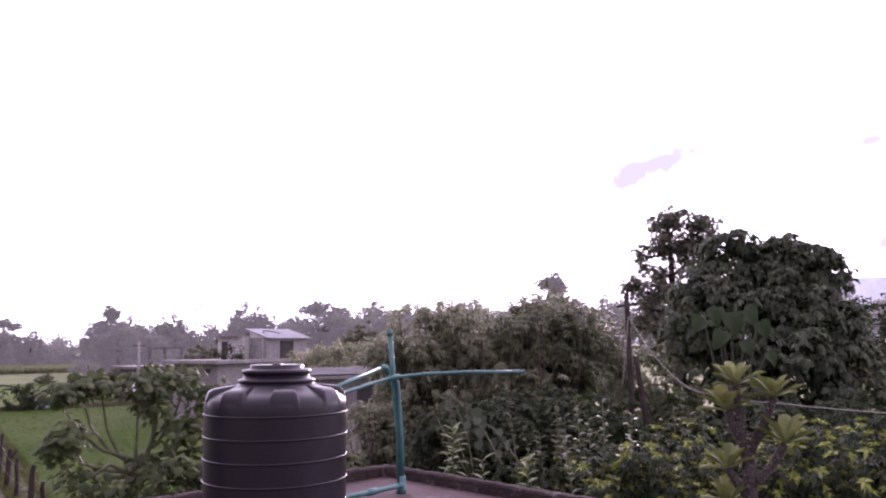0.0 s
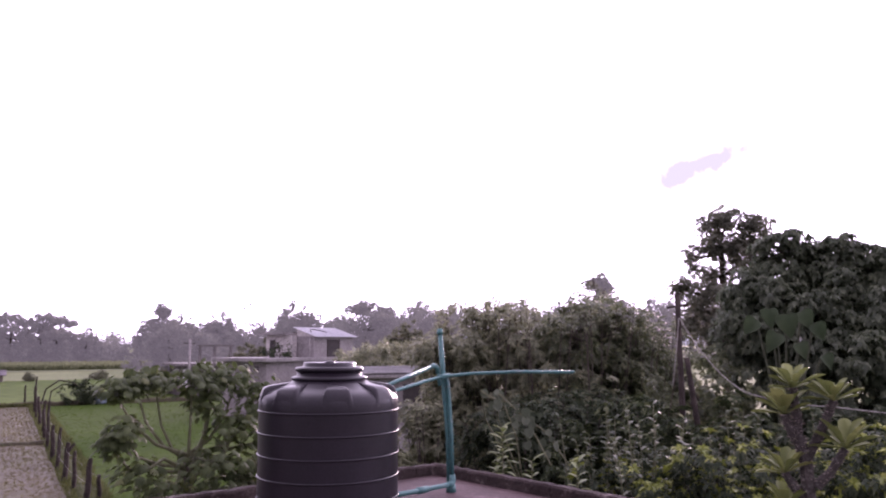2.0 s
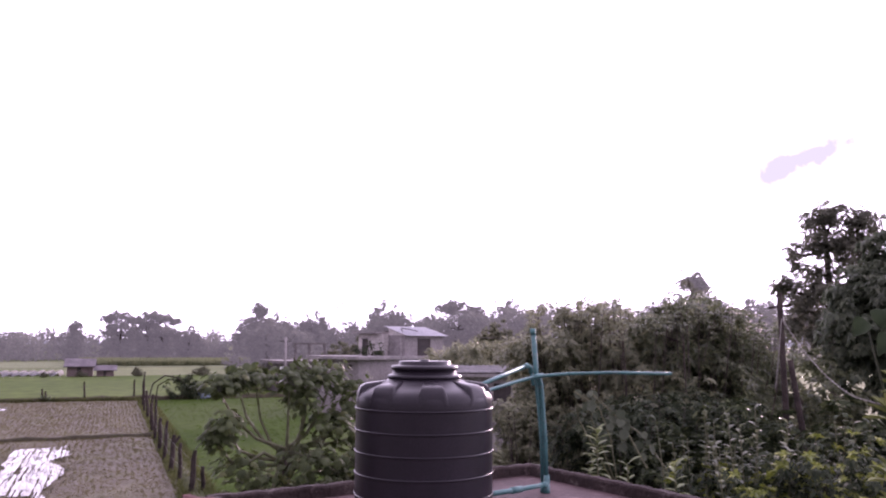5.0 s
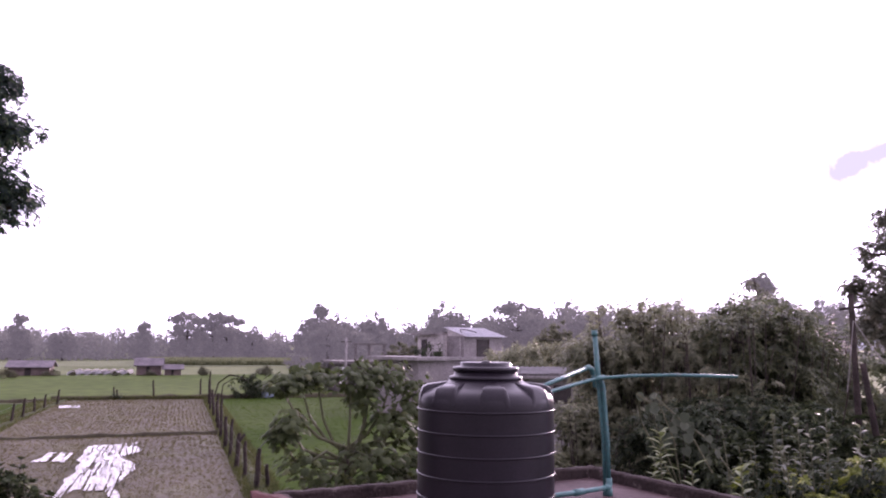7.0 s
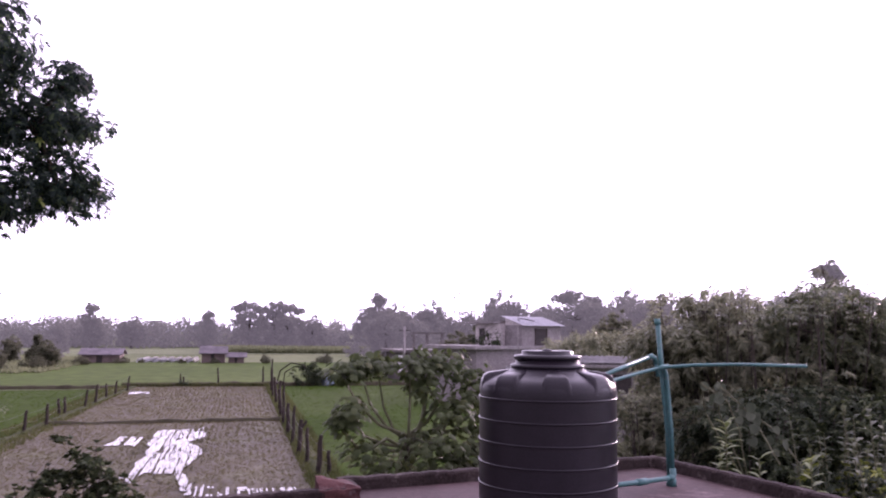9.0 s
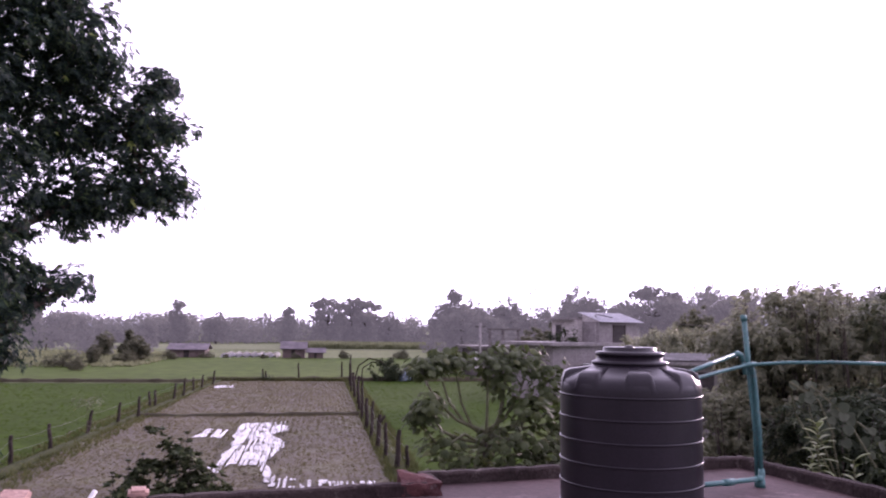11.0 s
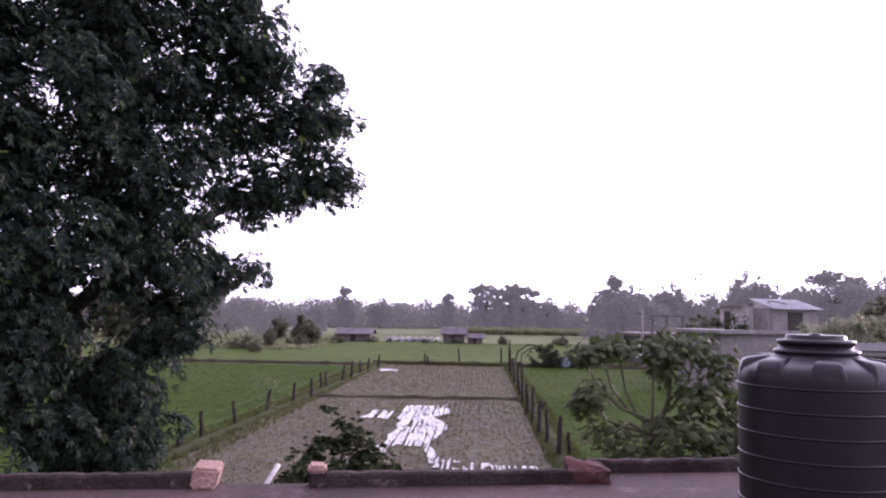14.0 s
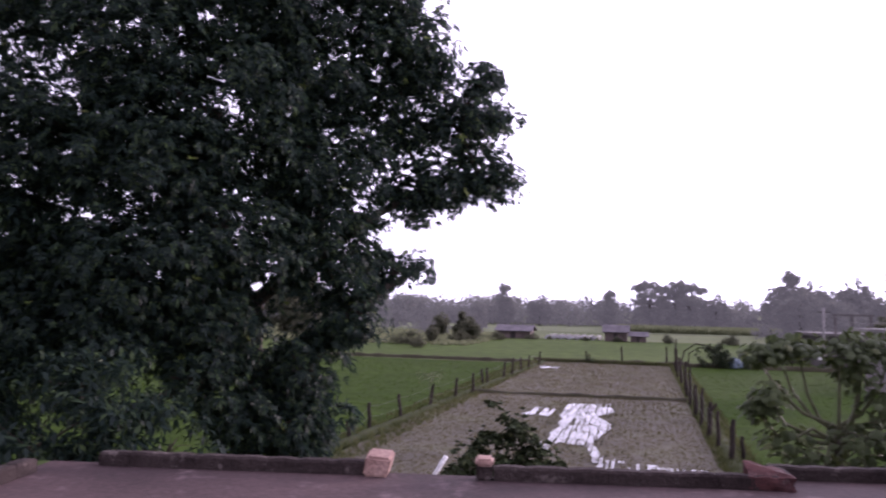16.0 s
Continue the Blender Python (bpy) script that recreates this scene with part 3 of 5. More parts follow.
def tufts(name, label, n, x0, x1, y0, y1, L, W, mat, per=5, lean=0.5, cut=None, z=0.0, rows=0.0):
    lv = Leaves()
    c = np.stack([x0 + (x1 - x0) * rng.random(n), y0 + (y1 - y0) * rng.random(n), np.full(n, z)], 1)
    if rows:
        c[:, 0] = np.round(c[:, 0] / rows) * rows + rng.normal(size=n) * 0.06
    if cut is not None:
        c = c[lump(c, 0.35, 2.0) > cut]
    P = np.repeat(c, per, 0)
    m = len(P)
    D = unit(m) * lean * np.array([1, 1, 0.2]) + np.array([0, 0, 1.0])
    s = 0.6 + 0.8 * rng.random(m)
    lv.add(P + rng.normal(size=(m, 3)) * np.array([0.03, 0.03, 0]), D, unit(m), L * s, W * s, prof=((0, 1.0), (1, 0.15)), droop=0.15)
    return tagged(lv.build(name, M[mat]), label, "grass", kind="stuff")


tufts("rice_seedlings", "short bright green rice seedlings in the field", 9000, -30, -9.9, 18, 66, 0.085, 0.014, "rice_blade", 5, 2.4)
tufts("rice_seedlings", "short bright green rice seedlings in the field", 9000, 3.2, 26, 20, 69, 0.085, 0.014, "rice_blade", 5, 2.4)
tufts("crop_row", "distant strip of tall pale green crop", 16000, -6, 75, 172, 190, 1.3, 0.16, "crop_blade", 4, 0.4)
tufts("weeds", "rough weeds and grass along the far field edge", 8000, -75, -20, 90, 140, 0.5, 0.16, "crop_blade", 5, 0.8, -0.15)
tufts("stubble", "yellow straw stubble standing in wet mud", 30000, -9.1, 2.2, 20, 69, 0.07, 0.014, "straw", 4, 1.2, rows=0.24)
tufts("reeds", "thin dark straw standing in the puddles", 260, -3.8, -1.2, 24, 39.4, 0.13, 0.014, "earth", 4, 0.5)
tufts("bank_grass", "ragged grass along the fence bank", 3000, -10.3, -8.3, 18, 69, 0.16, 0.025, "bank_blade", 5, 0.7)
tufts("bank_grass", "ragged grass along the fence bank", 3600, 2.1, 3.3, 18, 69, 0.22, 0.025, "bank_blade", 5, 0.7)
tufts("bank_grass", "ragged dry grass at the far bank", 1500, -9.2, 2.8, 69.2, 70.4, 0.3, 0.03, "bank_blade", 5, 0.7)

# ---- the roof terrace ----
RA = radians(10.5)


def rp(u, v, z=0.0):
    """A place on the roof: u along its front edge, v outward."""
    return Vector((u * math.cos(RA) - v * math.sin(RA), u * math.sin(RA) + v * math.cos(RA), z))


RZ = 3.2
roof_outline = [(-3.76, 6.52), (2.15, 6.52), (2.15, 6.9), (5.7, 6.9), (5.7, -6.0), (-3.76, -6.0)]
bm = bmesh.new()
f = bm.faces.new([bm.verts.new(rp(u, v, RZ)) for u, v in roof_outline])
e = bmesh.ops.extrude_face_region(bm, geom=[f])
for v in e["geom"]:
    if isinstance(v, bmesh.types.BMVert):
        v.co.z = RZ - 0.15
bmesh.ops.recalc_face_normals(bm, faces=bm.faces)
roof = tagged(link_bm("roof_slab", bm, M["slab"]), "worn dark red cement roof terrace with pale stains", "roof", kind="structure")
bm = bmesh.new()
f = bm.faces.new([bm.verts.new(rp(u * 0.97, v * 0.965, RZ - 0.15)) for u, v in roof_outline])
e = bmesh.ops.extrude_face_region(bm, geom=[f])
for v in e["geom"]:
    if isinstance(v, bmesh.types.BMVert):
        v.co.z = -0.12
bmesh.ops.recalc_face_normals(bm, faces=bm.faces)
tagged(link_bm("wall_house", bm, M["plaster"]), "plain plastered house wall below the terrace", "wall", kind="structure")


def kerb(u0, v0, u1, v1, w=0.12, h=0.11, seed=0):
    """A low rough parapet along the roof's edge: a mortar core faced with worn bricks end to end."""
    a, b = rp(u0, v0, RZ + 0.002), rp(u1, v1, RZ + 0.002)
    d = (b - a).normalized()
    s = Vector((-d.y, d.x, 0))
    long = (b - a).length

    def strip(k0, k1, w, h, rough, lift):
        bm, prev, n = bmesh.new(), None, max(2, int((k1 - k0) / 0.07))
        for k in range(n + 1):
            c = a + d * (k0 + (k1 - k0) * k / n)
            q = lift + rough * (0.012 * noise.noise(c * 3 + Vector((seed, 0, 0))) + 0.012 * noise.noise(c * 11))
            j = rough * 0.012 * noise.noise(c * 6 + Vector((9, seed, 0)))
            chip = 0.012 * rough if k in (0, n) else 0.0
            row = [bm.verts.new(c + s * (x * w + j) + Vector((0, 0, z))) for x, z in ((-0.5, 0), (-0.49, h * 0.82 + q - chip), (-0.38, h + q - chip), (0.36, h + q * 0.6 - chip), (0.48, h * 0.82 + q - chip), (0.5, 0))]
            if prev:
                for i in range(5):
                    bm.faces.new((prev[i], prev[i + 1], row[i + 1], row[i]))
            else:
                bm.faces.new(row)
            prev = row
        bm.faces.new(prev[::-1])
        return bm

    core = tagged(link_bm("parapet", strip(0.01, long - 0.01, w * 0.86, h * 0.88, 0.3, 0), M["parapet"]), "low dark weathered cement parapet on the roof edge", "parapet", "roof parapets", "structure")
    k = 0.0
    while k < long - 0.05:
        step = min(long - k, random.uniform(0.24, 0.32))
        if long - k - step < 0.08:
            step = long - k
        part("brick", strip(k + 0.003, k + step - 0.003, w, h, 0.6, random.uniform(-0.004, 0.003)), M["parapet"], core)
        k += step
    return core


random.seed(21)
kerb(-3.3, 6.45, -1.12, 6.45, seed=1)
kerb(-0.1, 6.42, 2.12, 6.42, seed=2)
kerb(2.15, 6.84, 5.7, 6.84, seed=3)
kerb(5.64, 6.78, 5.64, -5.9, seed=4)
kerb(-3.69, 6.08, -3.69, -5.9, seed=5)
kerb(2.18, 6.78, 2.18, 6.49, seed=6)


def brick_end(name, label, u0, u1, v0, v1, z1, mat, slope=0.0, lean=0.0, z0=0.0):
    bm = box_bm(-(u1 - u0) / 2, (u1 - u0) / 2, -(v1 - v0) / 2, (v1 - v0) / 2, z0, z1, 0.018)
    for v in bm.verts:
        if v.co.z > (z0 + z1) * 0.5:
            v.co.z += slope * v.co.y - 0.02 * noise.noise(v.co * 9)
            v.co.x += lean + slope * 0.3 * v.co.y
        v.co += Vector((noise.noise(v.co * 13), noise.noise(v.co * 13 + Vector((5, 0, 0))), 0)) * 0.01
    ob = tagged(link_bm(name, bm, mat), label, "brick")
    ob.matrix_basis = Matrix.Translation(rp((u0 + u1) / 2, (v0 + v1) / 2, RZ)) @ Matrix.Rotation(RA, 4, "Z")
    return ob


brick_end("brick_block", "broken pale pink brick end of the parapet", -1.13, -0.93, 6.33, 6.52, 0.17, M["pink_brick"], 0.2, 0.03)
brick_end("parapet_stub", "dark weathered cement stub at the parapet gap", -0.235, -0.105, 6.35, 6.49, 0.12, M["parapet"])
brick_end("brick_block", "small pale brick on the stub of the parapet", -0.24, -0.1, 6.34, 6.5, 0.168, M["pink_brick"], 0.0, 0.0, 0.108)
# red wedge-shaped corner stone
bm = bmesh.new()
wedge = [(1.85, 6.36, 0.105), (2.2, 6.34, 0.105), (2.19, 6.66, 0.115), (1.87, 6.56, 0.19), (1.93, 6.6, 0.15), (1.98, 6.66, 0.13)]
tv = [bm.verts.new(rp(u, v, RZ + z)) for u, v, z in wedge] + [bm.verts.new(rp(u, v, RZ)) for u, v, z in wedge]
bmesh.ops.convex_hull(bm, input=bm.verts)
bmesh.ops.triangulate(bm, faces=list(bm.faces))
bmesh.ops.subdivide_edges(bm, edges=list(bm.edges), cuts=4, use_grid_fill=True)
for q in bm.verts:
    q.co += Vector((noise.noise(q.co * 14), noise.noise(q.co * 14 + Vector((7, 0, 0))), noise.noise(q.co * 14 + Vector((0, 7, 0))))) * 0.02
    q.co.z = max(q.co.z, RZ)
tagged(link_bm("corner_stone", bm, M["red_brick"]), "broken red cement corner of the parapet", "brick")

# ---- water tank ----
TX, TY, TR = 2.33, 5.83, 0.54
tank = thing("water_tank", "ribbed black plastic water tank standing on the roof", "water tank", (TX, TY, RZ))
prof = [(0, 0.005), (0.45, 0.005), (0.49, 0.012), (0.515, 0.035), (0.527, 0.075), (0.528, 0.12)]
rings = tuple(0.105 + 0.16 * k for k in range(6))
prof += [(0.528, 0.12 + 0.04 * k) for k in range(1, 21)] + [(0.527, 0.96), (0.522, 0.99), (0.505, 1.02), (0.475, 1.042), (0.44, 1.058), (0.36, 1.085), (0.30, 1.11), (0.27, 1.13)]
part("body", lathe_bm(prof, 96), M["tank_plastic"], tank, smooth=True)
for z in rings:
    part("rib", lathe_bm([(0.522, z - 0.012), (0.533, z - 0.007), (0.5365, z), (0.534, z + 0.006), (0.522, z + 0.009)], 96), M["tank_plastic"], tank, smooth=True)
for k in range(8):
    a = radians(256 + 45 * k)
    bm = bmesh.new()
    rows = []
    for r, z, w, h in ((0.27, 1.105, 0.022, 0.02), (0.34, 1.08, 0.034, 0.034), (0.41, 1.055, 0.048, 0.05), (0.46, 1.035, 0.058, 0.062), (0.496, 1.005, 0.064, 0.072), (0.517, 0.97, 0.066, 0.05), (0.522, 0.95, 0.06, 0.01)):
        rows.append([bm.verts.new((r, x * w, z + y * h - 0.008)) for x, y in ((-1.75, 0), (-1.5, 0.62), (-1.32, 0.93), (-1.1, 1), (1.1, 1), (1.32, 0.93), (1.5, 0.62), (1.75, 0))])
    for p, q in zip(rows, rows[1:]):
        for j in range(7):
            bm.faces.new((p[j], p[j + 1], q[j + 1], q[j]))
    bm.faces.new(rows[0]); bm.faces.new(rows[-1][::-1])
    bmesh.ops.rotate(bm, verts=bm.verts, cent=(0, 0, 0), matrix=Matrix.Rotation(a, 3, "Z"))
    bmesh.ops.recalc_face_normals(bm, faces=bm.faces)
    part("shoulder_lug", bm, M["tank_plastic"], tank, smooth=True)
part("neck", lathe_bm([(0.27, 1.115), (0.285, 1.13), (0.29, 1.145), (0.275, 1.155), (0.25, 1.16), (0.245, 1.2), (0.0, 1.2)], 64), M["tank_plastic"], tank, smooth=True)
lid = part("lid", lathe_bm([(0.24, 1.188), (0.258, 1.195), (0.26, 1.215), (0.25, 1.225), (0.212, 1.228), (0.2, 1.232), (0.2, 1.253), (0.192, 1.26), (0.0, 1.255)], 64), M["tank_plastic"], tank, smooth=True)
part("knob", lathe_bm([(0.04, 1.253), (0.038, 1.262), (0.028, 1.27), (0, 1.272)], 32), M["tank_plastic"], lid, smooth=True)

# ---- turquoise pipes ----
pipes = thing("pipe_stand", "turquoise plastic water pipes with elbows on the roof", "pipe", (3.93, 6.79, RZ))
o = Vector((3.93, 6.79, RZ))


def rel(*pts):
    return [Vector(p) - o for p in pts]


part("riser", tube_bm(rel((3.93, 6.79, 3.2), (3.92, 6.79, 3.7), (3.87, 6.80, 4.3), (3.84, 6.80, 4.70)), 0.025, 12), M["pvc"], pipes, smooth=True)
part("riser", tube_bm(rel((3.935, 6.74, 3.26), (3.93, 6.745, 3.7), (3.90, 6.76, 4.22), (3.87, 6.765, 4.30)), 0.021, 12), M["pvc"], pipes, smooth=True)
part("cap", tube_bm(rel((3.84, 6.80, 4.69), (3.837, 6.80, 4.71), (3.835, 6.80, 4.745)), [0.03, 0.032, 0.029], 12), M["pvc"], pipes, "turquoise end cap", smooth=True)
beam_pts = [(2.78, 6.02, 4.14), (3.1, 6.25, 4.20), (3.5, 6.5, 4.255), (3.83, 6.72, 4.29), (4.1, 6.6, 4.315), (4.45, 6.38, 4.33), (4.93, 6.11, 4.325)]
part("arm", tube_bm(rel(*beam_pts), 0.0155, 12), M["pvc"], pipes, "long thin turquoise outlet pipe", smooth=True)
part("arm", tube_bm(rel((2.85, 6.1, 4.215), (3.2, 6.35, 4.29), (3.72, 6.74, 4.385)), 0.018, 12), M["pvc"], pipes, smooth=True)
part("elbow", tube_bm(rel((3.69, 6.72, 4.38), (3.745, 6.755, 4.392), (3.785, 6.77, 4.375), (3.80, 6.775, 4.32)), [0.023, 0.025, 0.025, 0.023], 12), M["pvc"], pipes, smooth=True)
part("riser", tube_bm(rel((3.80, 6.775, 4.34), (3.815, 6.77, 4.2)), 0.016, 12), M["pvc"], pipes, smooth=True)
part("tee", tube_bm(rel((3.77, 6.68, 4.283), (3.84, 6.725, 4.292), (3.9, 6.72, 4.297)), [0.022, 0.024, 0.022], 12), M["pvc"], pipes, smooth=True)
part("foot_pipe", tube_bm(rel((2.78, 6.07, 3.345), (3.4, 6.4, 3.31), (3.9, 6.7, 3.28)), 0.022, 12), M["pvc"], pipes, smooth=True)
part("coupling", tube_bm(rel((3.38, 6.39, 3.311), (3.52, 6.47, 3.303)), 0.03, 12), M["pvc"], pipes, smooth=True)
part("elbow", tube_bm(rel((3.84, 6.665, 3.284), (3.91, 6.715, 3.276), (3.935, 6.735, 3.30), (3.935, 6.74, 3.36)), [0.028, 0.031, 0.031, 0.028], 12), M["pvc"], pipes, smooth=True)
part("foot", tube_bm(rel((3.92, 6.74, 3.2), (3.92, 6.74, 3.27)), [0.05, 0.045], 12), M["pvc"], pipes, smooth=True)

# white pipe leaning at the gap in the parapet
wp = thing("white_pipe", "white plastic pipe leaning beyond the parapet gap", "pipe", (-2.05, 7.05, 2.6))
part("pipe_body", tube_bm([(-0.25, 0, -2.6), (0.08, 0.03, 0.4), (0.2, 0.05, 0.6)], 0.021, 10), M["white_pvc"], wp, smooth=True)

# ---- fences ----
def post(x, y, h, r=0.06, lean=(0, 0), fork=False):
    th = thing("fence_post", "dark weathered wooden fence post in the field bank", "fence post", (x, y, 0), "fence posts")
    bm = tube_bm([(0, 0, -0.1), (lean[0] * 0.4 + 0.02, lean[1] * 0.4, h * 0.4), (lean[0] * 0.8 - 0.02, lean[1] * 0.8, h * 0.8), (lean[0], lean[1], h)], [r * 1.1, r, r * 0.9, r * 0.75], 7)
    if fork:
        tube_bm([(lean[0] * 0.8, lean[1] * 0.8, h * 0.75), (lean[0] + 0.2, lean[1], h * 0.97)], [r * 0.7, r * 0.5], 6, bm)
    part("stake", bm, M["post_wood"], th)
    return th


random.seed(4)
left_posts = [(-9.77, 25.7, 0.6), (-9.9, 28.1, 0.95), (-9.58, 31.0, 0.97), (-9.54, 35.4, 1.0), (-9.2, 39.0, 1.0), (-8.85, 41.6, 1.05), (-9.3, 46.6, 0.9), (-9.1, 47.0, 0.95), (-8.84, 51.1, 1.05), (-8.7, 53.7, 1.2), (-8.64, 57.5, 1.0), (-8.5, 60.3, 1.0), (-8.25, 64.6, 1.1), (-9.9, 22, 1.0), (-10.0, 18.5, 1.0)]
for x, y, h in left_posts:
    post(x, y, h, 0.075, (random.uniform(-0.1, 0.18), random.uniform(-0.1, 0.1)))
right_posts = [(2.88, 26.1, 0.8), (2.5, 25.9, 1.3), (2.36, 28.4, 1.25), (2.21, 30.5, 1.3), (2.15, 33.4, 1.55), (2.15, 36.4, 1.4), (2.15, 40.6, 1.9), (2.2, 44, 1.5), (2.25, 47.5, 1.75), (2.3, 52, 1.7), (2.25, 56.6, 2.0), (2.35, 62, 1.9), (2.5, 68, 2.3)]
for k, (x, y, h) in enumerate(right_posts):
    post(x, y, h, 0.09 if k % 2 else 0.07, (random.uniform(-0.15, 0.12), random.uniform(-0.1, 0.1)), k == 3)
for x, y, h in ((-4.75, 69.7, 1.0), (-1.75, 69.8, 1.5), (1.9, 69.9, 1.6), (10.2, 70.2, 2.0), (-4.5, 69.7, 0.8)):
    post(x, y, h, 0.08, (random.uniform(-0.1, 0.1), 0))


def wire(pts, label="thin sagging fence wire between the posts"):
    bm = bmesh.new()
    for a, b in zip(pts, pts[1:]):
        tube_bm(sag(a, b, 0.06, 5), 0.003, 4, bm)
    return tagged(link_bm("fence_wire", bm, M["cable"]), label, "wire", "fence wires")


lp = sorted(left_posts, key=lambda p: p[1])
rpst = sorted(right_posts, key=lambda p: p[1])
for s in (0.45, 0.85):
    wire([(x, y, h * s) for x, y, h in lp])
    wire([(x, y, h * s) for x, y, h in rpst])

# bent-branch arch with a shrub and a blue sheet at the far corner of the field
arch = thing("branch_arch", "arch of bent bare branches at the field corner", "arch", (4.2, 69, 0))
part("bough", tube_bm([(-1.2, 0, 0), (-0.9, 0, 1.3), (0, 0, 1.95), (1.0, 0.1, 1.75), (1.6, 0.1, 1.2)], [0.07, 0.06, 0.06, 0.05, 0.03], 7), M["post_wood"], arch)
part("bough", tube_bm([(-0.6, 0.5, 0), (-0.5, 0.5, 1.1), (0.3, 0.5, 1.6), (1.3, 0.4, 1.5)], [0.06, 0.05, 0.05, 0.03], 7), M["post_wood"], arch)
bm = bmesh.new()
bmesh.ops.create_icosphere(bm, subdivisions=3, radius=1)
for v in bm.verts:
    v.co = Vector((v.co.x * 0.6, v.co.y * 0.5, max(-0.05, v.co.z * 0.55 + 0.2))) * (1 + 0.3 * noise.noise(v.co * 2.2))
ob = tagged(link_bm("blue_tarp", bm, M["blue_sheet"], None, False), "crumpled pale blue plastic tarp in the field corner", "tarp")
ob.location = (7.3, 69.2, 0.1)
tree("shrub", "round bush at the corner of the rice field", (5.6, 69.3, 0), [(0, 0, 0.9, 1.1, 0.9, 0.9), (0.9, 0, 0.5, 0.9, 0.7, 0.5)], 500, 6, 0.25, 0.1, "dark_leaf", 0.05, category="bush")
tree("shrub", "low bush on the bank of the rice field", (8.6, 69.6, 0), [(0, 0, 0.35, 1.0, 0.5, 0.45)], 200, 6, 0.22, 0.1, "dark_leaf", 0.04, category="bush")
tree("shrub", "thin weedy sapling by the fence", (-9.5, 35.2, 0), [(0, 0, 1.1, 0.5, 0.5, 0.5), (0.2, 0, 0.6, 0.4, 0.4, 0.4)], 60, 5, 0.13, 0.05, "shrub_leaf", 0.03, category="bush")
tree("shrub", "small dark weed clump on the earth bank", (-4.6, 69.6, 0), [(0, 0, 0.4, 0.45, 0.3, 0.4)], 80, 6, 0.2, 0.1, "dark_leaf", 0.03, category="bush")

# ---- the neighbour's house ----
house = thing("neighbour_house", "unfinished grey two-storey house with a bright sheet roof", "house", (14.95, 50, 0), rz=25)
part("lower_wall", box_bm(0, 8.4, 0, 4.2, -0.12, 3.55), M["grey_plaster"], house)
part("roof_slab", box_bm(-0.5, 8.9, -0.5, 4.9, 3.55, 3.78, 0.02), M["concrete"], house)
part("upper_wall", box_bm(4.2, 8.1, 0.0, 1.65, 3.78, 5.2), M["grey_plaster"], house)
part("side_wall", box_bm(3.67, 8.1, 1.653, 4.2, 3.78, 5.3), M["plaster"], house, "pale plastered upper wall")
bm = bmesh.new()
gable = [(0, 5.2), (1.65, 5.2), (1.65, 5.7)]
va = [bm.verts.new((4.21, y, z)) for y, z in gable]
vb = [bm.verts.new((8.09, y, z)) for y, z in gable]
bm.faces.new(va); bm.faces.new(vb[::-1])
for k in range(3):
    bm.faces.new((va[k], vb[k], vb[(k + 1) % 3], va[(k + 1) % 3]))
bmesh.ops.recalc_face_normals(bm, faces=bm.faces)
part("gable_wall", bm, M["plaster"], house)
part("upper_slab", box_bm(3.3, 8.15, 2.0, 4.6, 5.3, 5.44, 0.02), M["concrete"], house)
# corrugated sheets, one by one
for k in range(6):
    x0 = 4.05 + k * 0.69
    bm, prev = bmesh.new(), None
    for i in range(25):
        x = x0 + 0.74 * i / 24
        z = 0.018 * math.cos(i * math.pi / 1.5)
        row = [bm.verts.new((x, -0.35, 5.17 + z + 0.004 * (k % 2))), bm.verts.new((x, 1.95, 5.84 + z + 0.004 * (k % 2)))]
        if prev:
            bm.faces.new((prev[0], row[0], row[1], prev[1]))
        prev = row
    bmesh.ops.solidify(bm, geom=list(bm.faces), thickness=0.008)
    part("roof_sheet", bm, M["tin"], house, "bright corrugated metal sheet")
# closed dark panel on the wall, the room's shade put into its colour
d = part("door", box_bm(5.55, 6.65, -0.012, 0.05, 3.78, 4.98), M["dark_void"], house, "dark open doorway")
part("frame", box_bm(5.47, 5.55, -0.03, 0.05, 3.78, 5.0), M["post_wood"], d)
part("frame", box_bm(6.65, 6.73, -0.03, 0.05, 3.78, 5.0), M["post_wood"], d)
for nm, y0, y1, z0, z1, x in (("window", 3.2, 3.8, 4.15, 4.95, 3.67), ("window", 0.7, 1.1, 2.95, 3.25, 0.0), ("window", 2.9, 3.3, 2.95, 3.25, 0.0)):
    wv = part(nm, box_bm(x - 0.012, x + 0.05, y0, y1, z0, z1), M["dark_void"], house, "small dark window opening")
    part("frame", box_bm(x - 0.05, x - 0.0, y0 - 0.08, y1 + 0.08, z1, z1 + 0.07), M["concrete"], wv)
    part("sill", box_bm(x - 0.06, x - 0.0, y0 - 0.08, y1 + 0.08, z0 - 0.06, z0), M["concrete"], wv)
part("canopy", box_bm(2.2, 5.5, -1.6, -0.5, 2.3, 2.42), M["tin"], house, "grey sheet canopy")
part("wall_post", tube_bm([(3.6, -0.2, 3.78), (3.6, -0.2, 5.1)], 0.06, 8), M["concrete"], house)
tree("potted_shrub", "bushy plant on the neighbour's flat roof", (16.5, 52.1, 3.78), [(0, 0, 0.55, 0.8, 0.7, 0.55)], 260, 6, 0.2, 0.09, "dark_leaf", 0.04, category="plant")

hose = [(4.5 + 0.13 * k, 0.55 + 0.75 * math.sin(k * 0.26), 5.43 + 0.218 * math.sin(k * 0.26) + 0.055) for k in range(13)]
part("hose", tube_bm(hose, 0.03, 6), M["dark_void"], house, "dark hose lying on the roof sheets")
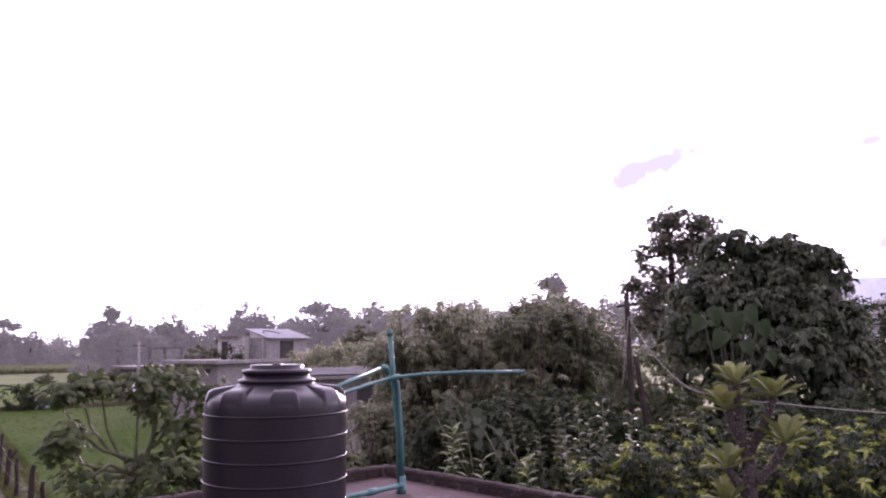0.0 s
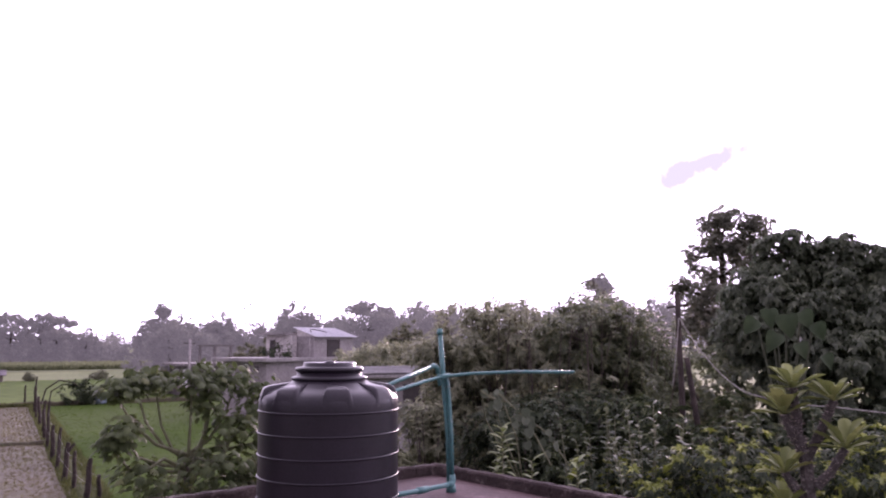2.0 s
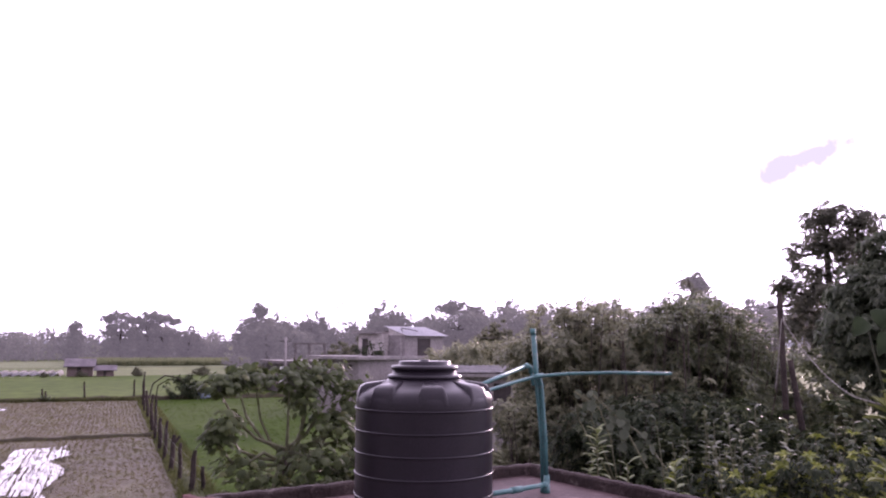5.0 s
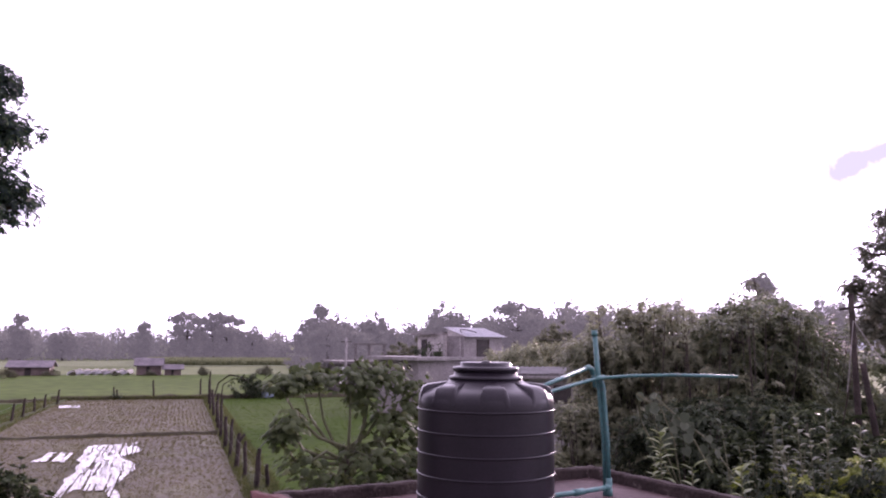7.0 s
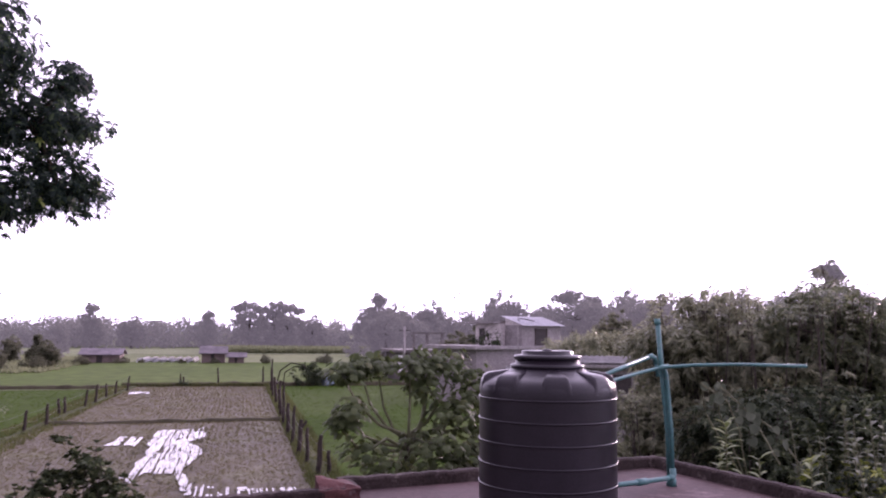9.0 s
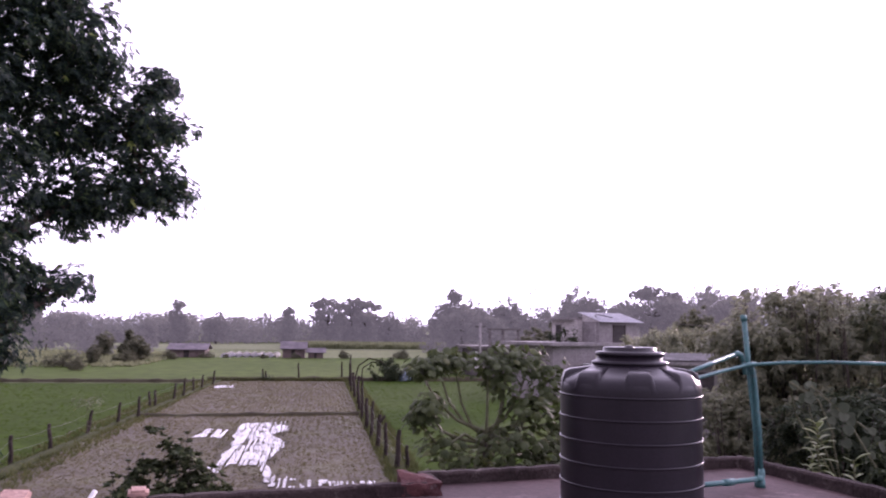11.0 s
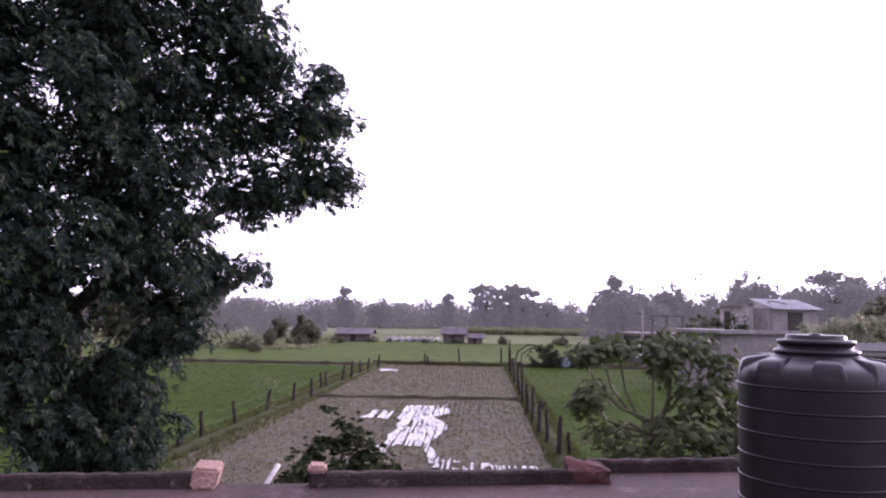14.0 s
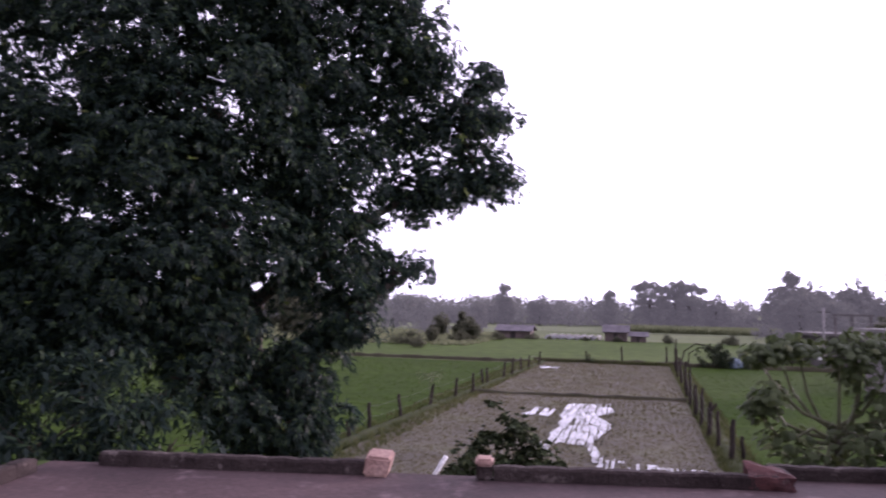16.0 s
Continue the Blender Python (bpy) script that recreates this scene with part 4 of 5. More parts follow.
# a half-built house further off
h2 = thing("far_house", "low half-built house with bare columns", "house", (15.2, 76, 0), rz=8)
part("wall", box_bm(0, 5, 0, 5, -0.12, 2.7), M["old_plaster"], h2)
part("roof_slab", box_bm(-0.6, 5.6, -0.6, 5.4, 2.7, 2.95), M["old_plaster"], h2)
for x in (1.2, 2.6, 4.2):
    part("column", box_bm(x, x + 0.22, 0.2, 0.42, 2.95, 4.5), M["old_plaster"], h2)
part("beam", box_bm(1.0, 4.6, 0.2, 0.42, 4.5, 4.66), M["old_plaster"], h2)
part("window", box_bm(0.8, 1.5, -0.012, 0.05, 1.3, 2.2), M["dark_void"], h2, "dark opening")
part("white_panel", box_bm(-0.3, 0.2, -0.05, 0.1, 0.6, 2.4), M["white_sheet"], h2)
# low grey roof behind the tank
h3 = thing("low_shed", "low shed with a grey sheet roof among trees", "shed", (13.3, 31.6, 0), rz=-8)
part("wall", box_bm(0, 5.6, 0, 3, -0.12, 3.3), M["grey_plaster"], h3)
bm, prev = bmesh.new(), None
for k in range(73):
    row = [bm.verts.new((-0.3 + 6.2 * k / 72, y, z + 0.02 * math.cos(k * math.pi / 1.5))) for y, z in ((-0.4, 3.4), (3.4, 3.6))]
    if prev:
        bm.faces.new((prev[0], row[0], row[1], prev[1]))
    prev = row
bmesh.ops.solidify(bm, geom=list(bm.faces), thickness=0.01)
part("roof", bm, M["old_tin"], h3, "grey corrugated sheet roof")
part("fascia", box_bm(-0.3, 5.9, -0.43, -0.39, 3.2, 3.34), M["concrete"], h3)
part("window", box_bm(2.2, 3.0, -0.012, 0.05, 2.1, 2.9), M["dark_void"], h3, "dark window opening")

# ---- far sheds and plastic-covered rows ----
def shed(x, y, w, d, h, wall, cover, label):
    th = thing("farm_shed", label, "shed", (x, y, 0), "farm sheds")
    part("wall", box_bm(0, w, 0, d, -0.12, h * 0.6), M[wall], th)
    bm = bmesh.new()
    prev = None
    for xx in (-0.4, w + 0.4):
        row = [bm.verts.new((xx, yy, zz)) for yy, zz in ((-0.5, h * 0.58), (d / 2, h), (d + 0.5, h * 0.58), (d + 0.5, h * 0.53), (d / 2, h * 0.94), (-0.5, h * 0.53))]
        if prev:
            for k in range(6):
                bm.faces.new((prev[k], prev[(k + 1) % 6], row[(k + 1) % 6], row[k]))
            bm.faces.new(prev[::-1]); bm.faces.new(row)
        prev = row
    bmesh.ops.recalc_face_normals(bm, faces=bm.faces)
    part("roof", bm, M[cover], th)
    part("doorway", box_bm(w * 0.4, w * 0.55, -0.012, 0.05, 0, h * 0.5), M["dark_void"], th, "dark open doorway")
    return th


shed(-21.4, 119, 5.0, 4.5, 2.0, "rust_wall", "thatch", "long low farm shed with a grey roof")
shed(-5.4, 119, 3.2, 4, 2.4, "rust_wall", "thatch", "small brown farm shed beside the field")
shed(-1.7, 118.6, 2.2, 2.6, 1.5, "rust_wall", "thatch", "small brown lean-to beside the shed")
for k in range(7):
    x0 = -14.2 + k * 1.2
    bm, prev = bmesh.new(), None
    for i in range(9):
        a = math.pi * i / 8
        row = [bm.verts.new((x0 - math.cos(a) * 0.5 + j * 0.2, 123 + j * 9, math.sin(a) * 0.65 - 0.13)) for j in (0, 1)]
        if prev:
            bm.faces.new((prev[0], row[0], row[1], prev[1]))
        prev = row
    bmesh.ops.solidify(bm, geom=list(bm.faces), thickness=0.02)
    tagged(link_bm("plastic_tunnel", bm, M["white_sheet"], None, True), "low white plastic crop tunnel", "tunnel", "crop tunnels")

# ---- poles and cables ----
def utility_pole(x, y, h, r=0.1, label="grey concrete utility pole"):
    th = thing("utility_pole", label, "pole", (x, y, 0), "utility poles")
    part("shaft", tube_bm([(0, 0, -0.1), (0, 0, h)], [r * 1.3, r * 0.8], 10), M["concrete"], th, smooth=True)
    part("crossarm", tube_bm([(-0.5, 0, h - 0.4), (0.5, 0, h - 0.4)], 0.04, 6), M["post_wood"], th)
    return th


def cable(a, b, drop, r=0.011, label="thin grey overhead power cable"):
    return tagged(link_bm("cable", tube_bm(sag(a, b, drop, 20), r, 5), M["white_cable" if "pale" in label else "cable"]), label, "cable", "cables")


utility_pole(15.0, 74, 5.2, 0.12)
utility_pole(21.2, 62, 6.0, 0.12)
for z in (4.9, 4.5, 4.1):
    cable((15.0, 73.9, z), (17.0, 52.5, z + 0.6), 1.2, 0.013)
    cable((21.2, 62, z + 0.9), (44, 40, z + 0.6), 0.8, 0.013)
for x, y, h in ((24.2, 90, 8.8), (24.8, 90, 9.3)):
    th = thing("mast", "thin mast with a small round head above the trees", "mast", (x, y, 0), "masts")
    part("shaft", tube_bm([(0, 0, -0.1), (0, 0, h)], 0.05, 6), M["cable"], th)
    part("head", lathe_bm([(0, h - 0.15), (0.13, h - 0.05), (0.13, h + 0.08), (0, h + 0.18)], 10), M["post_wood"], th)

up = thing("wooden_pole", "grey wooden power pole among the trees", "pole", (10.33, 10.04, 0))
part("shaft", tube_bm([(0.1, 0, -0.1), (0.03, 0, 3.0), (0.0, 0.0, 5.47)], [0.062, 0.055, 0.045], 10), M["post_wood"], up, smooth=True)
part("bracket", tube_bm([(-0.13, 0.12, 5.22), (0.13, -0.12, 5.27)], 0.022, 6), M["post_wood"], up)
st = thing("wooden_pole", "short leaning grey wooden post among bushes", "pole", (10.3, 9.65, 0))
part("shaft", tube_bm([(0.12, 0, -0.1), (0.0, 0.02, 3.3), (-0.1, 0.1, 4.36)], [0.062, 0.052, 0.047], 10), M["post_wood"], st, smooth=True)
cable((10.27, 9.96, 5.03), (10.03, 9.92, 3.9), 0.05, 0.007, "pale slack cable hanging from the pole")
cable((10.27, 9.94, 5.03), (9.28, 7.79, 3.91), 0.16, 0.006, "pale slack cable sagging from the pole")
cable((9.28, 7.79, 3.91), (9.14, 6.34, 3.81), 0.04, 0.006, "pale cable strung above the bushes")
cable((9.14, 6.34, 3.81), (8.7, 3.6, 3.84), 0.03, 0.006, "pale cable strung above the bushes")
for z in (5.0, 4.6, 4.3, 4.0):
    cable((20, 14, z + 0.15), (34, 13, z), 0.1, 0.012, "thin overhead cable beyond the trees")

# ---- trees and shrubs ----
# the great dark mango tree beside the terrace
mango_blobs = balls([(3.49, 1.82, 8.23, 0.9), (3.87, 2.01, 7.18, 0.62), (2.89, 1.57, 6.84, 0.78), (2.26, 1.58, 8.39, 1.12), (2.62, 1.28, 9.49, 0.9), (4.3, 2.1, 6.95, 0.33), (4.3, 1.99, 8.3, 0.33), (3.97, 1.93, 9.1, 0.36), (2.1, 0.93, 10.6, 1.1),
                     (1.24, 0.13, 6.91, 1.46), (0.91, 0.2, 8.97, 1.6), (0, -1.2, 7.7, 1.7), (0.24, -1.27, 5.73, 1.45), (1.46, 0, 5.44, 1.03), (2.02, 0.87, 5.19, 0.52), (2.93, 1.37, 5.27, 0.28), (1.75, 0.34, 4.23, 0.66), (1.29, -0.07, 3.32, 0.77)])
mango_blobs += balls([(1.0, -0.4, 2.4, 0.78), (-0.68, -2.4, 6.81, 1.35), (-0.56, -2.6, 5.04, 1.3), (-0.9, -3.0, 3.98, 0.95), (0.08, -1.59, 4.12, 1.07), (-1.0, -2.4, 8.7, 1.25), (-0.07, -0.75, 10.8, 2.1), (-3.6, -2.6, 5.6, 1.7), (-3.2, -2.4, 9.8, 1.5), (-3.4, -2.2, 3.4, 1.2), (0.3, -0.5, 2.9, 0.8), (0.1, 0.2, 1.8, 0.6), (2.5, 1.1, 5.2, 0.34), (0.3, -2.17, 3.3, 0.5), (0.55, -1.33, 2.67, 0.55), (-2.0, -2.4, 4.6, 1.3), (-2.2, -2.6, 7.2, 1.4)])
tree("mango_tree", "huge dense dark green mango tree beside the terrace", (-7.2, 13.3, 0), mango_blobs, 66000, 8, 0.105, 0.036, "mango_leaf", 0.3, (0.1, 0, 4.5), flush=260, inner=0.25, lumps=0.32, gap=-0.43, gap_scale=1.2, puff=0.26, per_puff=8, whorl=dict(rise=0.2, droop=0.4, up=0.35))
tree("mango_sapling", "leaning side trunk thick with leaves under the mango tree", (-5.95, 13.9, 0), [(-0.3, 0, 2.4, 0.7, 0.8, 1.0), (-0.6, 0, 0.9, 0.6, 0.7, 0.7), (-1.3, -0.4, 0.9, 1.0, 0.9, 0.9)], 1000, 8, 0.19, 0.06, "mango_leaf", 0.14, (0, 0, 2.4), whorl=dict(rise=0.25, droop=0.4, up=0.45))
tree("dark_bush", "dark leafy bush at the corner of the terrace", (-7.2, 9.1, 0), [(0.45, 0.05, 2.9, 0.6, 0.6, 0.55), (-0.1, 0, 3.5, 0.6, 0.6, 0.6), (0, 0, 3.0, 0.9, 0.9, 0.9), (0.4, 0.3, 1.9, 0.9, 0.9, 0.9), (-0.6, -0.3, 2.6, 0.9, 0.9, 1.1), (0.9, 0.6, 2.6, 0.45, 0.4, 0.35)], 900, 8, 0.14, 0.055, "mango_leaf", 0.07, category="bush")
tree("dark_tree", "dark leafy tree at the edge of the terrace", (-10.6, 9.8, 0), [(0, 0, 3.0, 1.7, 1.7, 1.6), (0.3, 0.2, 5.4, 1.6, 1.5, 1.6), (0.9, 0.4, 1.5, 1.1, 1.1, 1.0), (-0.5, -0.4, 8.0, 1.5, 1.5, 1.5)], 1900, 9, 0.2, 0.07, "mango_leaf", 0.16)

# shrub rising just beyond the parapet
tree("guava_shrub", "small-leaved olive green shrub rising beyond the parapet", (-1.75, 9.8, 0), [(-0.5, 0, 2.45, 0.28, 0.35, 0.6), (-0.2, 0, 2.5, 0.3, 0.35, 0.65), (0.16, 0, 2.65, 0.2, 0.22, 0.7), (0.4, 0.1, 2.4, 0.3, 0.35, 0.5), (0.66, 0.1, 2.2, 0.28, 0.35, 0.45), (0.1, 0, 1.4, 0.85, 0.6, 0.8)], 3200, 8, 0.075, 0.04, "guava_leaf", 0.05, category="shrub", gap=-0.5, puff=0.14, per_puff=8, whorl=dict(rise=0.5, droop=0.3, up=0.7),
     tips=np.array([(-0.62, 0, 2.85), (-0.45, 0, 3.0), (-0.3, 0.1, 3.05), (-0.1, 0, 2.9), (0.1, 0, 3.1), (0.2, 0.05, 3.3), (0.26, 0, 3.05), (0.45, 0, 2.75), (0.6, 0.1, 2.6), (0.8, 0.1, 2.4)]))

# papaya
def palmate_mesh(droop):
    """One lobed papaya leaf, its blade about 1 long."""
    lv = Leaves()
    ang = np.radians(np.array([-152, -105, -65, -30, 0, 30, 65, 105, 150]))
    D = np.stack([np.sin(ang), np.cos(ang), 0 * ang], 1)
    ln = np.array([0.4, 0.6, 0.8, 0.92, 1, 0.92, 0.8, 0.6, 0.4])
    lv.add(np.zeros((9, 3)), D, np.repeat(np.array([[0, 0, 1.0]]), 9, 0), ln, ln * 0.46, prof=((0, 0.5), (0.3, 0.85), (0.55, 1.15), (0.68, 0.7), (0.82, 0.62), (1, 0.06)), fold=0.1, droop=droop)
    ob = lv.build("leaf", M["papaya_leaf"])
    me = ob.data
    bpy.data.objects.remove(ob)
    return me


palm_meshes = [palmate_mesh(d) for d in (0.25, 0.45, 0.7)]


def papaya(root, label, fork, clumps, each, size):
    """Boughs bend up from the fork, each to a dome of lobed leaves on long stalks; clumps relative to the root."""
    th = thing("papaya_tree", label, "tree", root, "papaya trees")
    part("trunk", tube_bm([(0, 0, -0.1), (0.04, 0, fork * 0.5), (0, 0.02, fork)], [0.11, 0.09, 0.07], 9), M["bark"], th, smooth=True)
    for k, (x, y, z, r) in enumerate(clumps):
        c = Vector((x, y, z))
        base = Vector((0, 0, fork - 0.08 * (k % 5)))
        flat = Vector((x, y, 0))
        if z > fork:
            pts = [base, base + flat * 0.45 + Vector((0, 0, (z - fork) * 0.18)), base + flat * 0.8 + Vector((0, 0, (z - fork) * 0.5)), c - Vector((0, 0, r * 0.45))]
        else:
            pts = [base - Vector((0, 0, 0.3)), base.lerp(c, 0.5) + Vector((0, 0, 0.1)), c]
        part("bough", tube_bm(pts, [0.045, 0.036, 0.028, 0.016][:len(pts)], 6, cap=False), M["stalk"], th)
        for q in range(each):
            o = Vector(unit(1)[0])
            o.z = abs(o.z) * 0.9 - 0.25
            end = c + Vector((o.x * r * 1.15, o.y * r * 1.15, o.z * r * 0.8))
            if q % 2:
                part("petiole", tube_bm([pts[-1], pts[-1].lerp(end, 0.6) + Vector((0, 0, 0.05)), end], [0.01, 0.008, 0.006], 4, cap=False), M["green_stalk"], th)
            h = Vector((o.x, o.y, 0.001)).normalized()
            tilt = rng.uniform(-0.9, -0.15) - (0.5 if o.z < 0.1 else 0.0)
            leaf_at(palm_meshes[q % 3], M["papaya_leaf"], th, end, (h.x + rng.normal() * 0.25, h.y + rng.normal() * 0.25, tilt), (-h.x * tilt + rng.normal() * 0.25, -h.y * tilt + rng.normal() * 0.25, 0.9), size * rng.uniform(0.7, 1.15))
    lv = Leaves()
    ang = np.radians(np.array([-115, -65, -28, 0, 28, 65, 115]))
    ln = np.array([0.5, 0.75, 0.92, 1, 0.92, 0.75, 0.5])
    for x, y, z, r in clumps:
        for q in range(80):
            o = unit(1)[0] * np.array([1.1, 1.1, 0.75])
            h = np.array([o[0], o[1], 0]) + rng.normal(size=3) * 0.2
            h[2] = -0.35 - 0.5 * rng.random()
            h /= np.linalg.norm(h)
            sd = np.cross(h, np.array([0, 0, 1.0]))
            sd /= np.linalg.norm(sd)
            D = h * np.cos(ang)[:, None] + sd * np.sin(ang)[:, None]
            N = np.cross(sd, h) + rng.normal(size=3) * 0.15
            s2 = size * rng.uniform(0.6, 1.05)
            lv.add(np.repeat((np.array([x, y, z]) + o * r * rng.uniform(0.4, 1.35))[None], 7, 0), D, np.repeat(N[None], 7, 0), ln * s2, ln * s2 * 0.42, prof=((0, 0.5), (0.35, 0.8), (0.6, 1.1), (0.8, 0.6), (1, 0.06)), fold=0.1, droop=0.35)
    tagged(lv.build("inner_leaves", M["papaya_leaf"], th), "dense smaller lobed leaves", kind="stuff")
    for k in range(7):
        a = k * 0.9
        bm = lathe_bm([(0, -0.14), (0.05, -0.1), (0.07, -0.02), (0.05, 0.08), (0, 0.12)], 10)
        bmesh.ops.translate(bm, verts=bm.verts, vec=(0.13 * math.cos(a), 0.13 * math.sin(a), fork - 0.45 - 0.08 * (k % 3)))
        part("fruit", bm, M["papaya_fruit"], th, smooth=True)
    return th


papaya((3.44, 16.45, 0), "papaya tree with domes of broad lobed leaves on long bent boughs", 2.45,
       [(-1.35, -0.1, 3.78, 0.34), (-0.98, 0.15, 3.9, 0.34), (-0.6, 0.3, 3.92, 0.38), (0, -0.2, 3.9, 0.42), (0.46, 0.05, 3.95, 0.4), (0.95, 0.2, 3.95, 0.4), (1.5, 0.3, 3.62, 0.42), (0.35, -0.1, 3.5, 0.38), (-1.22, -0.4, 3.05, 0.32), (-1.38, -0.3, 2.75, 0.3),
        (-0.95, -0.4, 2.2, 0.42), (-0.35, -0.5, 1.75, 0.5), (0.28, -0.6, 2.35, 0.5), (1.1, -0.1, 2.2, 0.55), (0.8, -0.25, 2.95, 0.42), (1.65, 0.15, 2.7, 0.45), (1.3, 0.1, 3.2, 0.36)], 16, 0.145)
tree("shrub", "leafy green bush under the papaya trees", (4.2, 16.4, 0), [(0, 0, 1.3, 1.2, 0.9, 0.95), (1.2, 0.3, 1.5, 0.8, 0.7, 0.9), (-1.3, 0.2, 1.1, 0.75, 0.7, 0.9)], 1800, 7, 0.12, 0.055, "shrub_leaf", 0.06, category="bush", whorl=dict(rise=0.4, droop=0.4, up=0.6))

# tall shrubs along the right of the terrace, seen against the sky
def tall_shrub(x, y, h, w, label, mat="shrub_leaf", L=0.16, W=0.04, n=3300):
    """Many upright leafy stems: a dense body with sprigs that stand up out of its top."""
    bl = [(0, 0, h * 0.3, w, w, h * 0.3), (0.2 * w, 0, h * 0.6, w * 0.95, w * 0.9, h * 0.25), (-0.35 * w, 0.1, h * 0.82, w * 0.6, w * 0.55, h * 0.13), (0.45 * w, 0, h * 0.83, w * 0.55, w * 0.5, h * 0.13)]
    m = 26
    q = rng.uniform(-0.9, 0.9, (m, 2)) * w
    tips = np.stack([q[:, 0], q[:, 1], h * (0.95 - 0.05 * (q ** 2).sum(1) / w ** 2) + rng.normal(size=m) * 0.06], 1)
    return tree("tall_shrub", label, (x, y, 0), bl, n, 8, L * 0.72, W * 0.75, mat, 0.07, (0, 0, h * 0.5), group="tall shrubs", category="shrub", gap=-0.5, inner=0.4, puff=0.22, per_puff=6, whorl=dict(rise=0.35, droop=0.45, up=0.6), tips=tips)


for x, y, h, w, mat, L, W in ((8.0, 13.7, 5.15, 0.85, "olive_leaf", 0.2, 0.05), (8.4, 13.2, 5.6, 1.2, "olive_leaf", 0.2, 0.05), (9.3, 12.6, 5.6, 1.2, "olive_leaf", 0.2, 0.05), (10.2, 12.2, 5.75, 1.1, "shrub_leaf", 0.2, 0.055), (11.2, 13.0, 5.7, 1.2, "shrub_leaf", 0.19, 0.055),
                              (11.1, 12.3, 5.1, 0.9, "shrub_leaf", 0.18, 0.055), (7.1, 12.9, 3.7, 0.75, "olive_leaf", 0.16, 0.05), (5.6, 12.6, 2.9, 0.9, "olive_leaf", 0.14, 0.05), (12.6, 13.4, 5.3, 1.1, "shrub_leaf", 0.18, 0.055),
                              (8.6, 10.8, 3.9, 1.1, "dark_leaf", 0.18, 0.055), (7.4, 10.6, 3.7, 1.0, "dark_leaf", 0.17, 0.05), (9.3, 10.2, 3.6, 0.9, "dark_leaf", 0.18, 0.055)):
    tall_shrub(x, y, h, w, "tall dense shrub with long narrow leaves", mat, L, W)

# lighter trees behind
tree("mango_tree", "light olive green tree crown beyond the low shed", (16.9, 37.5, 0), [(0, 0, 3.6, 2.0, 2.0, 1.2), (1.6, 0, 3.2, 1.8, 1.6, 1.3), (-1.5, 0.3, 3.0, 1.4, 1.4, 1.0), (3.4, 0, 3.4, 1.6, 1.6, 1.3), (0.5, 0, 1.6, 2.2, 1.8, 1.4), (3, 0, 1.6, 1.8, 1.6, 1.4)], 5000, 7, 0.16, 0.07, "olive_leaf", 0.15)
tree("broadleaf_tree", "rounded dark green tree with puffs of broad drooping leaves", (16.6, 12.9, 0), balls([(0.88, -0.17, 6.0, 1.05), (1.19, -1.14, 5.94, 0.9), (0.18, -0.08, 6.78, 0.5), (0.93, -0.42, 6.66, 0.46), (0.93, -1.11, 6.6, 0.46), (1.22, -1.56, 6.3, 0.45), (1.33, -1.72, 5.85, 0.4), (-0.4, 0, 5.62, 0.77), (-0.78, 0.16, 4.72, 0.66), (0.55, -0.57, 4.78, 1.5), (1.03, -1.62, 4.96, 0.95), (0.97, -2.1, 4.16, 0.8), (0.22, -1.5, 3.85, 1.23), (-0.5, -0.51, 4.04, 0.94), (1.09, -2.48, 3.91, 0.58), (-0.37, 0.6, 6.08, 0.5), (0.5, -1.2, 2.2, 1.7)]), 15000, 9, 0.125, 0.095, "broad_leaf", 0.2, puff=0.32, per_puff=22, inner=0.72, lumps=0.55, gap=-0.5, whorl=dict(rise=0.1, droop=0.8, up=0.9))
tree("slender_tree", "tall slender tree with an airy open crown", (21.2, 18.6, 0), balls([(0.09, -0.24, 8.84, 0.52), (-0.17, 0.36, 8.44, 0.48), (0.65, -0.91, 8.49, 0.48), (-0.55, 0.91, 7.65, 0.38), (-0.09, -0.04, 7.77, 0.6), (0.21, -0.69, 7.95, 0.56), (-0.49, 0.4, 7.05, 0.32), (0.46, -0.68, 7.31, 0.56), (-0.96, 0.9, 6.55, 0.36), (-0.12, 0, 6.84, 0.32), (-0.87, 0.22, 6.22, 0.67), (-0.19, -0.52, 6.19, 0.59), (-0.6, 0.4, 5.2, 0.9), (0.3, -0.4, 4.6, 1.0)], 0.75), 6800, 7, 0.11, 0.045, "airy_leaf", 0.12, (0, 0, 7.6), inner=0.2, lumps=0.4, gap=-0.32, gap_scale=1.8, puff=0.22, per_puff=7, whorl=dict(rise=0.3, droop=0.4, up=0.5))
tree("slender_tree", "small round-headed tree rising above the shrubs", (23.6, 28.2, 0), balls([(0, 0, 7.5, 0.5), (0.35, -0.35, 7.0, 0.38), (-0.3, 0.3, 6.9, 0.3), (0, 0, 6.0, 0.6), (0.3, -0.3, 5.2, 0.9)], 0.85), 900, 7, 0.1, 0.045, "airy_leaf", 0.1, (0, 0, 6.4), inner=0.2, gap=-0.15, gap_scale=2.2, puff=0.18, per_puff=7, whorl=dict(rise=0.3, droop=0.4, up=0.5))
